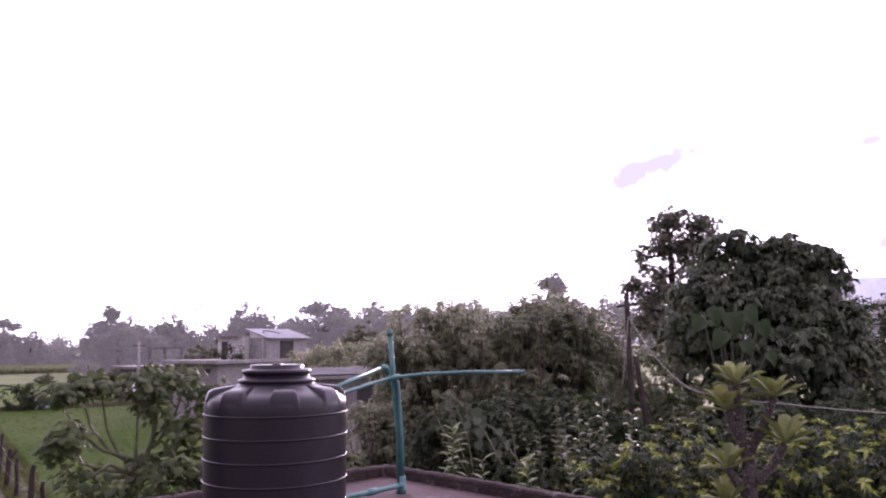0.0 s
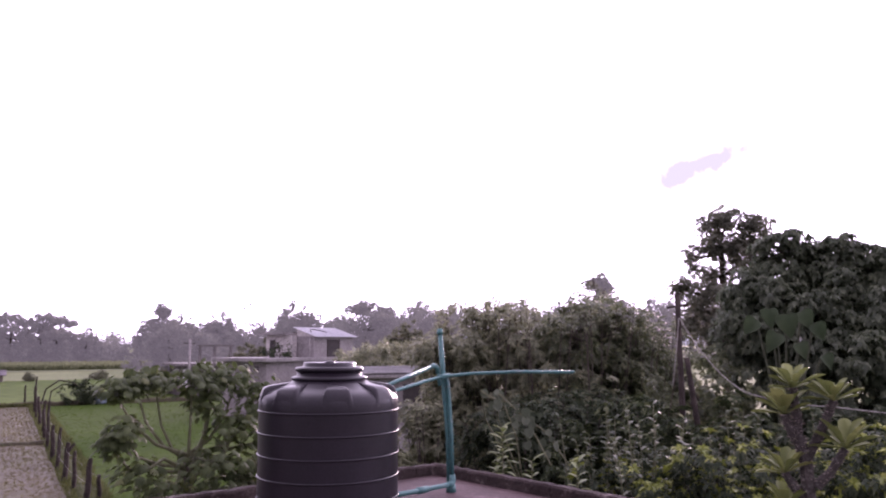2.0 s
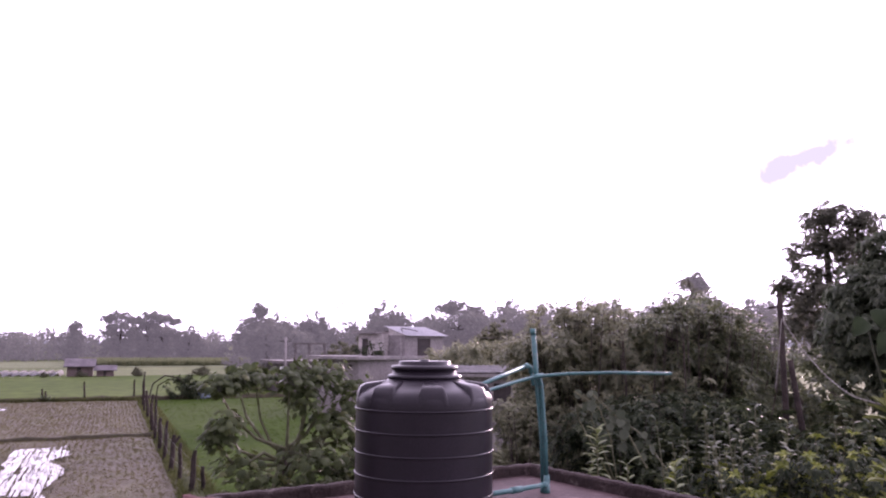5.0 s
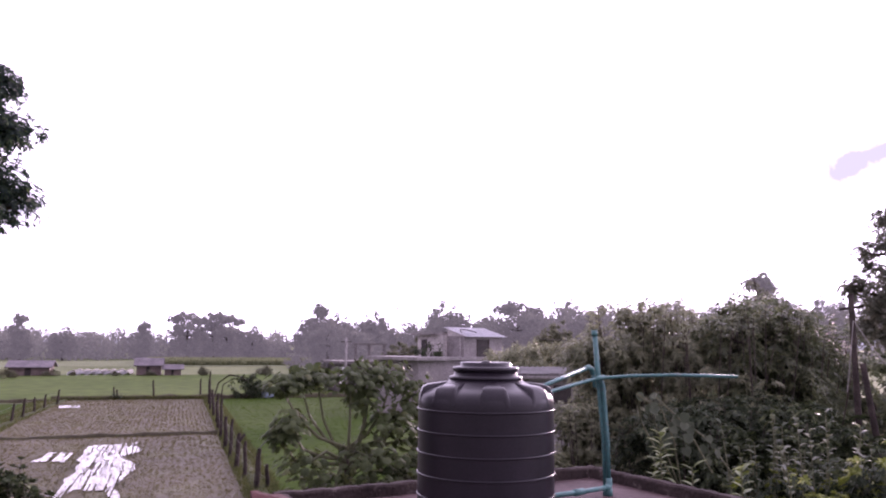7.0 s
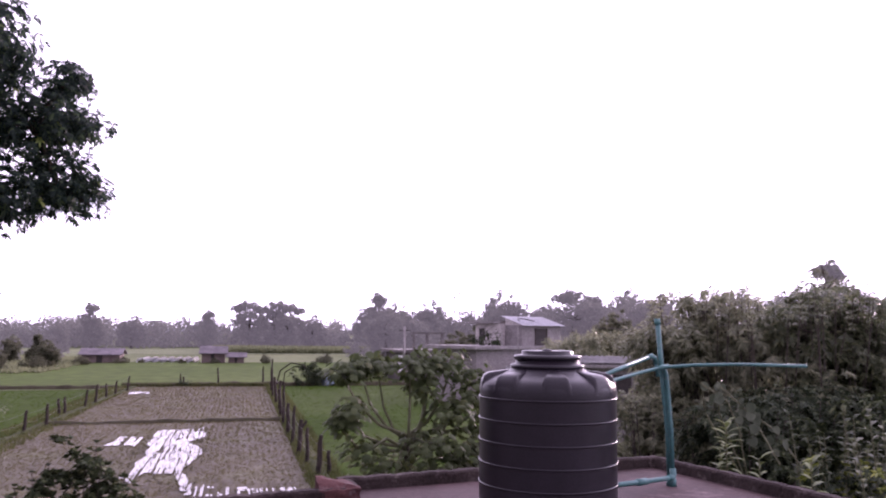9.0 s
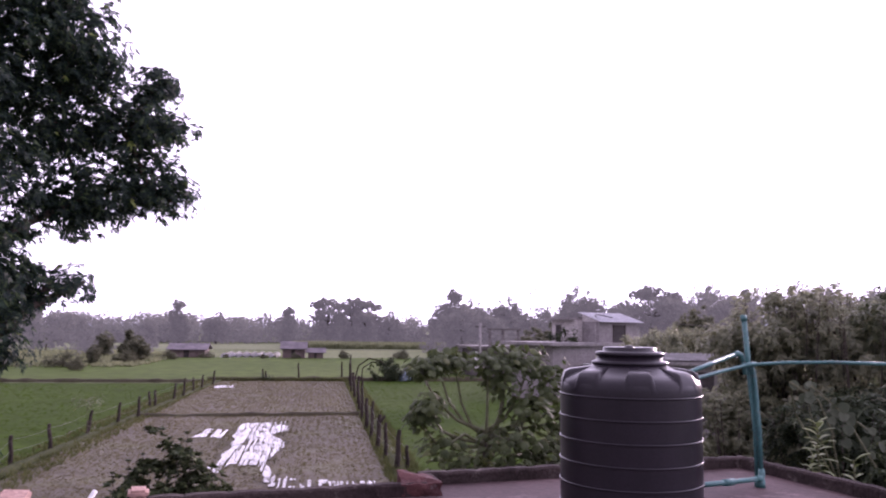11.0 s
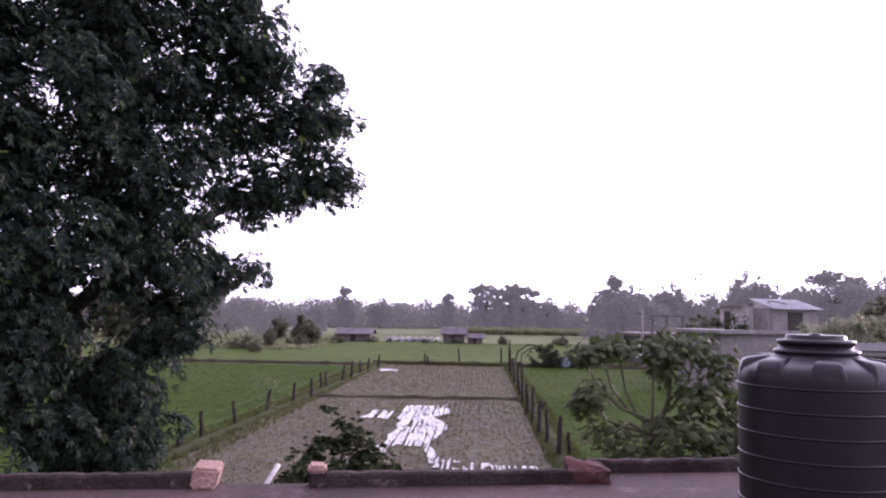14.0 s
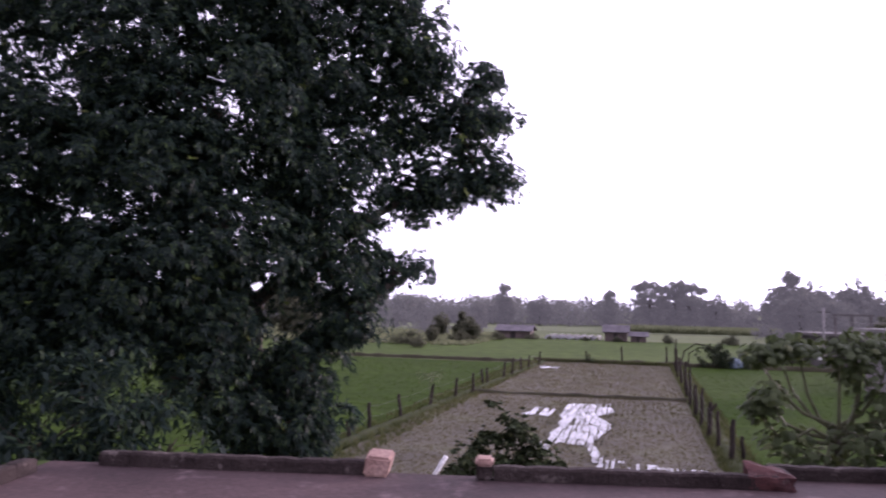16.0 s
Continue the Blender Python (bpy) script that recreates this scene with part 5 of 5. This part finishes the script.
for x, y, h, w, lab in ((18.0, 16.5, 4.6, 1.8, 0), (14.5, 13.6, 4.6, 1.5, 0), (13.4, 14.6, 4.9, 1.5, 0), (26.5, 14.2, 6.2, 1.5, 1), (28.5, 12.5, 6.6, 1.6, 1), (24, 11.5, 4.4, 1.8, 1), (20.5, 10.0, 5.0, 1.9, 1), (16, 20, 5.4, 1.8, 0), (13, 19, 5.0, 1.8, 0)):
    tree("leafy_tree", "mid-green leafy tree behind the shrubs", (x, y, 0), [(0, 0, h * 0.72, w, w, h * 0.28), (w * 0.5, -0.3, h * 0.5, w * 0.9, w * 0.8, h * 0.25), (-w * 0.5, 0.3, h * 0.4, w * 0.9, w * 0.9, h * 0.3)], 2300, 7, 0.14, 0.07, "dark_leaf" if lab else "shrub_leaf", 0.12, group="leafy trees", puff=0.25, per_puff=7, whorl=dict(rise=0.3, droop=0.45, up=0.6))

# lower bushes towards the terrace
for x, y, h, w, mat, L, W in ((7.3, 9.4, 3.3, 0.9, "guava_leaf", 0.13, 0.055), (8.2, 8.9, 3.7, 0.9, "guava_leaf", 0.16, 0.06), (9.0, 8.0, 3.8, 1.0, "guava_leaf", 0.15, 0.07), (9.7, 7.2, 3.8, 1.0, "dark_leaf", 0.15, 0.07),
                              (10.5, 6.3, 3.7, 1.1, "dark_leaf", 0.12, 0.05), (11.2, 5.4, 3.75, 1.1, "dark_leaf", 0.12, 0.05), (7.9, 7.6, 3.2, 0.9, "guava_leaf", 0.15, 0.06), (9.0, 6.3, 3.2, 0.9, "dark_leaf", 0.14, 0.06), (12.5, 7.5, 3.7, 1.3, "dark_leaf", 0.13, 0.05), (6.4, 10.6, 2.6, 0.9, "shrub_leaf", 0.14, 0.05), (10, 4.6, 3.3, 1.0, "dark_leaf", 0.14, 0.06)):
    tree("bush", "dense mixed green bush below the terrace", (x, y, 0), [(0, 0, h * 0.74, w, w, h * 0.26), (w * 0.4, 0, h * 0.4, w * 1.1, w, h * 0.35), (-w * 0.4, 0.2, h * 0.5, w * 0.8, w * 0.8, h * 0.3)], 1700, 8, L * 0.8, W * 0.85, mat, 0.06, group="bushes", category="bush", gap=-0.5, puff=0.2, per_puff=6, whorl=dict(rise=0.4, droop=0.4, up=0.6))
for x, y, h, w in ((6.5, 6.9, 3.15, 0.55), (7.0, 6.3, 3.4, 0.65), (7.6, 5.3, 3.3, 0.5), (7.9, 4.7, 3.5, 0.6), (8.3, 4.1, 3.55, 0.7), (6.9, 5.6, 2.9, 0.5)):
    tree("litchi_bush", "bush with bright yellow-green young leaves", (x, y, 0), [(0, 0, h - w * 0.5, w, w, w * 0.6), (0.1, 0.1, h - w * 1.5, w, w, w * 0.8)], 620, 9, 0.09, 0.032, "dark_leaf", 0.05, group="litchi bushes", category="bush", flush=260, flush_mat="lime_leaf", whorl=dict(rise=0.15, droop=0.7, up=0.6))

# upright shoots with paired leaves
def shoots(root, h, n, label, mat="guava_leaf", L=0.13):
    th = thing("leafy_shoots", label, "shrub", root, "leafy shoots")
    lv = Leaves()
    for k in range(n):
        lean = rng.normal(size=2) * 0.32
        top = np.array([lean[0], lean[1], h * rng.uniform(0.84, 1.0)])
        low = np.array([lean[0] * 0.2, lean[1] * 0.2, 0.0])
        part("stem", tube_bm([low - np.array([0, 0, 0.1]), (low + top) / 2, top], [0.02, 0.014, 0.005], 5), M["stalk"], th)
        m = 22
        t = np.linspace(0.62, 1.0, m)[:, None]
        az = np.arange(m) * math.pi + k + np.arange(m) * 0.35
        D = np.stack([np.cos(az), np.sin(az), 0.35 + 0.5 * t[:, 0] ** 4 + 0 * az], 1)
        lv.add(low + (top - low) * t, D, np.stack([-np.cos(az) * 0.5, -np.sin(az) * 0.5, np.ones(m)], 1), L * (1.25 - 0.5 * t[:, 0]) * rng.uniform(0.8, 1.2, m), L * 0.38, prof=((0, 0.15), (0.35, 0.9), (0.65, 0.95), (1, 0.08)), fold=0.2, droop=0.3)
    lv.build("crown", M[mat], th)
    return th


for x, y, h, n in ((6.4, 7.4, 3.75, 8), (6.9, 7.1, 3.95, 9), (7.3, 6.9, 3.85, 8), (7.0, 7.8, 3.85, 8), (7.7, 6.4, 3.8, 8), (8.3, 6.0, 3.75, 8)):
    shoots((x, y, 0), h, n, "upright leafy shoots of a guava-like shrub", "guava_leaf" if h < 3.9 else "shrub_leaf", 0.17)

# saplings at the parapet
def sapling(root, h, n, size, label):
    th = thing("guava_sapling", label, "sapling", root, "saplings")
    part("stem", tube_bm([(0, 0, -0.1), (0.02, 0, h * 0.5), (0, 0.02, h)], [0.016, 0.012, 0.006], 6), M["stalk"], th)
    for k in range(n):
        az, up = k * 2.4 + rng.normal() * 0.3, 0.9 - 1.0 * k / n
        z = h - 0.55 * (k / n) * min(h, 0.9)
        leaf_at(guava_blade, M["sapling_leaf"], th, (0, 0, z), (math.cos(az), math.sin(az), up), (-math.cos(az) * up, -math.sin(az) * up, 1), size * rng.uniform(0.6, 1.0))
    return th


guava_blade = leaf_mesh(((0, 0.15), (0.3, 0.8), (0.6, 1.0), (0.85, 0.7), (1, 0.1)), 0.38, 0.2, 0.25)
sapling((4.72, 7.05, 0), 3.72, 26, 0.17, "pale green sapling rising beside the parapet")
sapling((4.95, 6.85, 0), 3.4, 16, 0.16, "pale green sapling rising beside the parapet")
sapling((4.75, 7.2, 0), 3.45, 16, 0.15, "pale green sapling rising beside the parapet")
sapling((5.3, 6.55, 0), 3.4, 18, 0.17, "pale green sapling rising beside the parapet")

# thick-stemmed succulent with leaf rosettes
SX, SY = 5.98, 4.4
succ = thing("succulent_shrub", "thorny thick-stemmed shrub with pale green leaf rosettes", "shrub", (SX, SY, 0))
succ_blade = leaf_mesh(((0, 0.22), (0.3, 0.5), (0.62, 0.95), (0.82, 1.0), (0.94, 0.6), (1, 0.15)), 0.34, 0.3, 0.1)


def thorny(name, pts, radii, n):
    """A knobbly grey stem with rows of short thorns."""
    bm = tube_bm(pts, radii, 9)
    a, b = Vector(pts[0]), Vector(pts[-1])
    for v in bm.verts:
        v.co += Vector((noise.noise(v.co * 18), noise.noise(v.co * 18 + Vector((4, 0, 0))), 0)) * 0.012
    ob = part(name, bm, M["grey_stem"], succ)
    q = rng.random(n)[:, None]
    seg = np.minimum((q * (len(pts) - 1)).astype(int), len(pts) - 2)[:, 0]
    f = q * (len(pts) - 1) - seg[:, None]
    P0, P1 = np.array([pts[k] for k in seg], float), np.array([pts[k + 1] for k in seg], float)
    o = unit(n) * np.array([1, 1, 0.25])
    lv = Leaves()
    lv.add(P0 + (P1 - P0) * f + o * np.array(radii)[seg][:, None] * 0.85, o + np.array([0, 0, 0.2]), unit(n), 0.035, 0.014, prof=((0, 1), (1, 0.1)), droop=0)
    tagged(lv.build("thorns", M["bark_pale"], ob), kind="stuff")


thorny("stem", [(0, 0, -0.1), (0.0, 0.0, 2.0), (0.0, 0.0, 3.2), (-0.01, 0.01, 3.62), (-0.03, 0.05, 3.82)], [0.07, 0.062, 0.058, 0.054, 0.048], 260)
# tip, fork and leaf length of every branch
for tip, fk, size in (((-0.05, 0.06, 4.22), (-0.03, 0.05, 3.8), 0.25), ((-0.1, 0.12, 4.0), (-0.03, 0.05, 3.75), 0.29), ((0.13, -0.18, 4.12), (0.0, 0.0, 3.66), 0.24), ((0.16, -0.24, 3.74), (0.03, -0.05, 3.42), 0.28), ((-0.11, 0.14, 3.52), (-0.02, 0.02, 3.3), 0.25), ((-0.1, 0.14, 3.24), (-0.02, 0.02, 3.05), 0.25)):
    fk, tp = np.array(fk), np.array(tip)
    thorny("branch", [tuple(fk), tuple((fk + tp) / 2 + np.array([0.01, 0, -0.02])), tuple(tp)], [0.042, 0.038, 0.032], 70)
    for k in range(15):
        az, up = k * 2.4 + rng.normal() * 0.2, 1.7 - 1.7 * (k / 15)
        leaf_at(succ_blade, M["succulent_leaf"], succ, tp, (math.cos(az), math.sin(az), up), (-math.cos(az) * up, -math.sin(az) * up, 1.2), size * rng.uniform(0.8, 1.1))

# large taro-like leaves in front of the broadleaf tree
taro = thing("taro_plant", "giant heart-shaped pale green leaves", "plant", (14.6, 11.2, 0))
heart = leaf_mesh(((0, 0.55), (0.12, 0.9), (0.25, 1.0), (0.5, 0.85), (0.8, 0.4), (1, 0.03)), 0.95, 0.35, 0.55)
for k, (side, z, size) in enumerate(((-0.5, 5.1, 0.34), (-0.22, 5.32, 0.34), (0.08, 5.2, 0.42), (0.38, 5.25, 0.34), (0.62, 5.0, 0.32), (-0.1, 4.8, 0.36), (0.3, 4.6, 0.28), (0.75, 4.35, 0.26))):
    tip = Vector((0.61 * side - 0.2, -0.79 * side - 0.1, z))
    q = rng.normal(size=3) * 0.2
    part("stalk", tube_bm([(0.35, 0.3, -0.1), (0.4 + tip.x * 0.3, 0.35 + tip.y * 0.3, 3.0), tip + Vector((0.3, 0.25, 0.0)), tip], [0.045, 0.035, 0.02, 0.014], 6), M["green_stalk"], taro)
    leaf_at(heart, M["taro_leaf"], taro, tip, (0.5 * side - 0.2 + q[0], -0.65 * side - 0.15 + q[1], -0.8), (-0.7 + q[1], -0.55 + q[2], 0.45), size * 1.15)
# creeper with broad leaves hanging over the shrubs
creeper = thing("gourd_creeper", "creeper with broad round pale leaves hanging over the shrubs", "creeper", (5.9, 8.3, 0))
gourd = leaf_mesh(((0, 0.6), (0.3, 1.0), (0.7, 0.85), (1, 0.1)), 1.0, 0.15, 0.1)
for x0, z0, x1, z1, n in ((-0.55, 4.02, -0.1, 3.4, 14), (-0.35, 4.0, 0.25, 3.1, 16), (-0.1, 3.75, 0.5, 3.0, 12)):
    vine = [Vector((x0 + 0.5, 0.9, 3.6)), Vector((x0, -0.35 * x0, z0)), Vector(((x0 + x1) / 2 + 0.1, -0.35 * x0 - 0.05, (z0 + z1) / 2 + 0.1)), Vector((x1, -0.6 * x1, z1))]
    part("vine", tube_bm([(0.6, 0.9, -0.1), (0.6, 0.95, 2.6)] + vine, 0.011, 5), M["stalk"], creeper)
    for k in range(n):
        q, u = rng.normal(size=3) * 0.35, rng.random() * 2
        p = vine[1 + int(u)].lerp(vine[2 + int(u)], u - int(u)) + Vector(rng.normal(size=3) * 0.06)
        leaf_at(gourd, M["gourd_leaf"], creeper, p, (0.1 + q[0], -0.4 + q[1], -0.8), (-0.4 + q[1], -0.6 + q[2], 0.7), rng.uniform(0.07, 0.13))
# banana leaf at the far corner of the terrace
ban = thing("banana_plant", "banana plant with broad torn leaves by the terrace", "plant", (-6.9, 6.9, 0))
part("stem", tube_bm([(0, 0, -0.1), (0, 0, 2.6)], [0.14, 0.08], 10), M["stalk"], ban, smooth=True)
ban_blade = leaf_mesh(((0, 0.2), (0.2, 0.8), (0.5, 1.0), (0.8, 0.8), (1, 0.1)), 0.27, 0.2, 0.6)
for az in (0.2, 1.3, 2.6, 3.9, 5.1, 5.9):
    leaf_at(ban_blade, M["banana_leaf"], ban, (0, 0, 2.45), (math.cos(az), math.sin(az), 0.75), (-math.cos(az), -math.sin(az), 1.3), 1.15)

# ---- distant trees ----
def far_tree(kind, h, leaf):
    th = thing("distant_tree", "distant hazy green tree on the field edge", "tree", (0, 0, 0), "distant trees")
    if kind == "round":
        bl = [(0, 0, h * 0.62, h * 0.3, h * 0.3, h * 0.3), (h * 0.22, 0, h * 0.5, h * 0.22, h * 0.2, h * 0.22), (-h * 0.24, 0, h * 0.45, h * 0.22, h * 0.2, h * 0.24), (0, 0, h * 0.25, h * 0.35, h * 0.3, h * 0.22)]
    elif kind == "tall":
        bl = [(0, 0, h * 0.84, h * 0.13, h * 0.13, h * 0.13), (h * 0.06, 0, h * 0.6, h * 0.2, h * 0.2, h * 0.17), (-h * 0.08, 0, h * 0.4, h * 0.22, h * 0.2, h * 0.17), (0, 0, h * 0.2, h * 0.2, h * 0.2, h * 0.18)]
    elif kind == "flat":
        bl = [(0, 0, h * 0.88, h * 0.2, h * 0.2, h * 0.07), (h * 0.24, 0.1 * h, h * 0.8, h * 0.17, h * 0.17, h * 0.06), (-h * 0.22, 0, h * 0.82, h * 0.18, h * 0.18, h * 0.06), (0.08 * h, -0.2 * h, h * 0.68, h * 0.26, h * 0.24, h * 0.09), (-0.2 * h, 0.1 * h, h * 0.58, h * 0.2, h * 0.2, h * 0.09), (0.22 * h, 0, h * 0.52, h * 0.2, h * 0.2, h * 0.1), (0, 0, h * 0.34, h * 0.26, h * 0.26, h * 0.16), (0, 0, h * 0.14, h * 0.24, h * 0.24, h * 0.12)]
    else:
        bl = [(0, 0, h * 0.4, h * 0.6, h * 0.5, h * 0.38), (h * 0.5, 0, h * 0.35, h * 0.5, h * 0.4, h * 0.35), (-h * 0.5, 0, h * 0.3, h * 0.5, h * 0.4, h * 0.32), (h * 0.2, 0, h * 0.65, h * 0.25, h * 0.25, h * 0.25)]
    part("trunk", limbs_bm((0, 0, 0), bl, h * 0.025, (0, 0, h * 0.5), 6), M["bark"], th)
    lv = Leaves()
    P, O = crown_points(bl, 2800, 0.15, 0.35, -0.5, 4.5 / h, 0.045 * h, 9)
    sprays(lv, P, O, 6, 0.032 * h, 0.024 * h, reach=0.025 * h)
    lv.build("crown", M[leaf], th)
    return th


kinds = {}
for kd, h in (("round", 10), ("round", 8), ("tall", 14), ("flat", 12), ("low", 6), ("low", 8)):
    # far set has haze glow in its leaves, nearer set only the paler colour
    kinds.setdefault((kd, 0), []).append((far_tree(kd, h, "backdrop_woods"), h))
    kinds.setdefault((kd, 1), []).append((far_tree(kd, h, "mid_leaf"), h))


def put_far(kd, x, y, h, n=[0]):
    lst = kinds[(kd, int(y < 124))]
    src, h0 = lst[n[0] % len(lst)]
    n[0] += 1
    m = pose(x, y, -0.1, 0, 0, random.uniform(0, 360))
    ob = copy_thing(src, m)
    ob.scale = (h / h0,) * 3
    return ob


random.seed(11)
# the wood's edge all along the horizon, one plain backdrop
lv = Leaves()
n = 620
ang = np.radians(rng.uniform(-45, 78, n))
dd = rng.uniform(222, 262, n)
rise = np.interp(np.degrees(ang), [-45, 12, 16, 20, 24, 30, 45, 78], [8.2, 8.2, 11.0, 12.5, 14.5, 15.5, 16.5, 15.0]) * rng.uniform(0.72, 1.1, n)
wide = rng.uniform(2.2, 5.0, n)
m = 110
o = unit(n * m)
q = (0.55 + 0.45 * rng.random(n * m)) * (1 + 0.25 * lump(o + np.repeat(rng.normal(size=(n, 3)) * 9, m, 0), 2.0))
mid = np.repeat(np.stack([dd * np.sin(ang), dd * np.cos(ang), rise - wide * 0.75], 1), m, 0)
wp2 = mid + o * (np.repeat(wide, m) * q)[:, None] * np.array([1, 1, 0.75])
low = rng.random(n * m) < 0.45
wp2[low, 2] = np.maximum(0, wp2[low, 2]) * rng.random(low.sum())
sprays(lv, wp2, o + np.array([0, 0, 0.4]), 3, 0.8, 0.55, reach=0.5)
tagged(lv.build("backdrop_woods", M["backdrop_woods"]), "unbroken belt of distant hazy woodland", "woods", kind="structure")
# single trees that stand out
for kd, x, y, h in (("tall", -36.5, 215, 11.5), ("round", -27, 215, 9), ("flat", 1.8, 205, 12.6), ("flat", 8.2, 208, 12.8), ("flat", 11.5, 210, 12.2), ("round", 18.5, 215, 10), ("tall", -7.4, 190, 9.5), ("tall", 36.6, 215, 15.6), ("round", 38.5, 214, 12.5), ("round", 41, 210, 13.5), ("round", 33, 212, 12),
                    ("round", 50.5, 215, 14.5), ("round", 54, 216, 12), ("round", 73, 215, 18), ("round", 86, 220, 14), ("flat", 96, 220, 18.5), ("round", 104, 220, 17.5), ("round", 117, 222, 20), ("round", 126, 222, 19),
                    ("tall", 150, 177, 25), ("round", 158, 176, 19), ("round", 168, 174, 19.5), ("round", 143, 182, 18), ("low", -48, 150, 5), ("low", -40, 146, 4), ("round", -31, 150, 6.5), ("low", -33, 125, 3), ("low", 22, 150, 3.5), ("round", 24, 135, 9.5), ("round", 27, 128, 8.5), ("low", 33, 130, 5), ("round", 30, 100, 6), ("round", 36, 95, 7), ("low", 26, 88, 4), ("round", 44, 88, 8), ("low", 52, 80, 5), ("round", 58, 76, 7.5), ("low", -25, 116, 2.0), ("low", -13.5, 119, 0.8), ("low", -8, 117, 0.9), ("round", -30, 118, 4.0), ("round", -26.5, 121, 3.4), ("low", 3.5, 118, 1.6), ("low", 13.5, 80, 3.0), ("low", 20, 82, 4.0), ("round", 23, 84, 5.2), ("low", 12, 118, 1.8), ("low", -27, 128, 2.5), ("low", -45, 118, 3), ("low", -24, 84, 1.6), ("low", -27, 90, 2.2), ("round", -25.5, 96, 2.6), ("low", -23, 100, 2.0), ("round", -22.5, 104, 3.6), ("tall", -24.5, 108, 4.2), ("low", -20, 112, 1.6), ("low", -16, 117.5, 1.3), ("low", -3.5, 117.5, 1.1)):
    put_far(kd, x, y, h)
for (kd, near), lst in kinds.items():
    for ob, h in lst:
        ob.location = (random.uniform(-70, -45), 110, -0.1) if near else (random.uniform(-110, -75), 225, -0.1)

# hills far behind everything, their pale blue haze put into the material
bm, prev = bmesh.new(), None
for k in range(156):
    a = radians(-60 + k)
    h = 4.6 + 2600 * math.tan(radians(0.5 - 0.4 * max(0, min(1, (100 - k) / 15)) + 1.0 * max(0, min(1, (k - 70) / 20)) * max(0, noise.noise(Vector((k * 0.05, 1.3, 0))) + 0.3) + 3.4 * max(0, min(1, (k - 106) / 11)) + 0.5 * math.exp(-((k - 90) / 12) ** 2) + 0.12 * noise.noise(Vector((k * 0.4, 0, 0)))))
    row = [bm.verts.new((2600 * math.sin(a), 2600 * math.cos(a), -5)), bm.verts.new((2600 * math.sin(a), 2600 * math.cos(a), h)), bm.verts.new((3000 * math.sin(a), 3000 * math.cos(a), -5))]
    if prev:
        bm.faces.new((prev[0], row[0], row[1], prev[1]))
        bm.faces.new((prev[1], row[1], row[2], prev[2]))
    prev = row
tagged(link_bm("backdrop_hills", bm, M["hazy_hill"], None, True), "pale blue hills on the horizon", "hills", kind="structure")
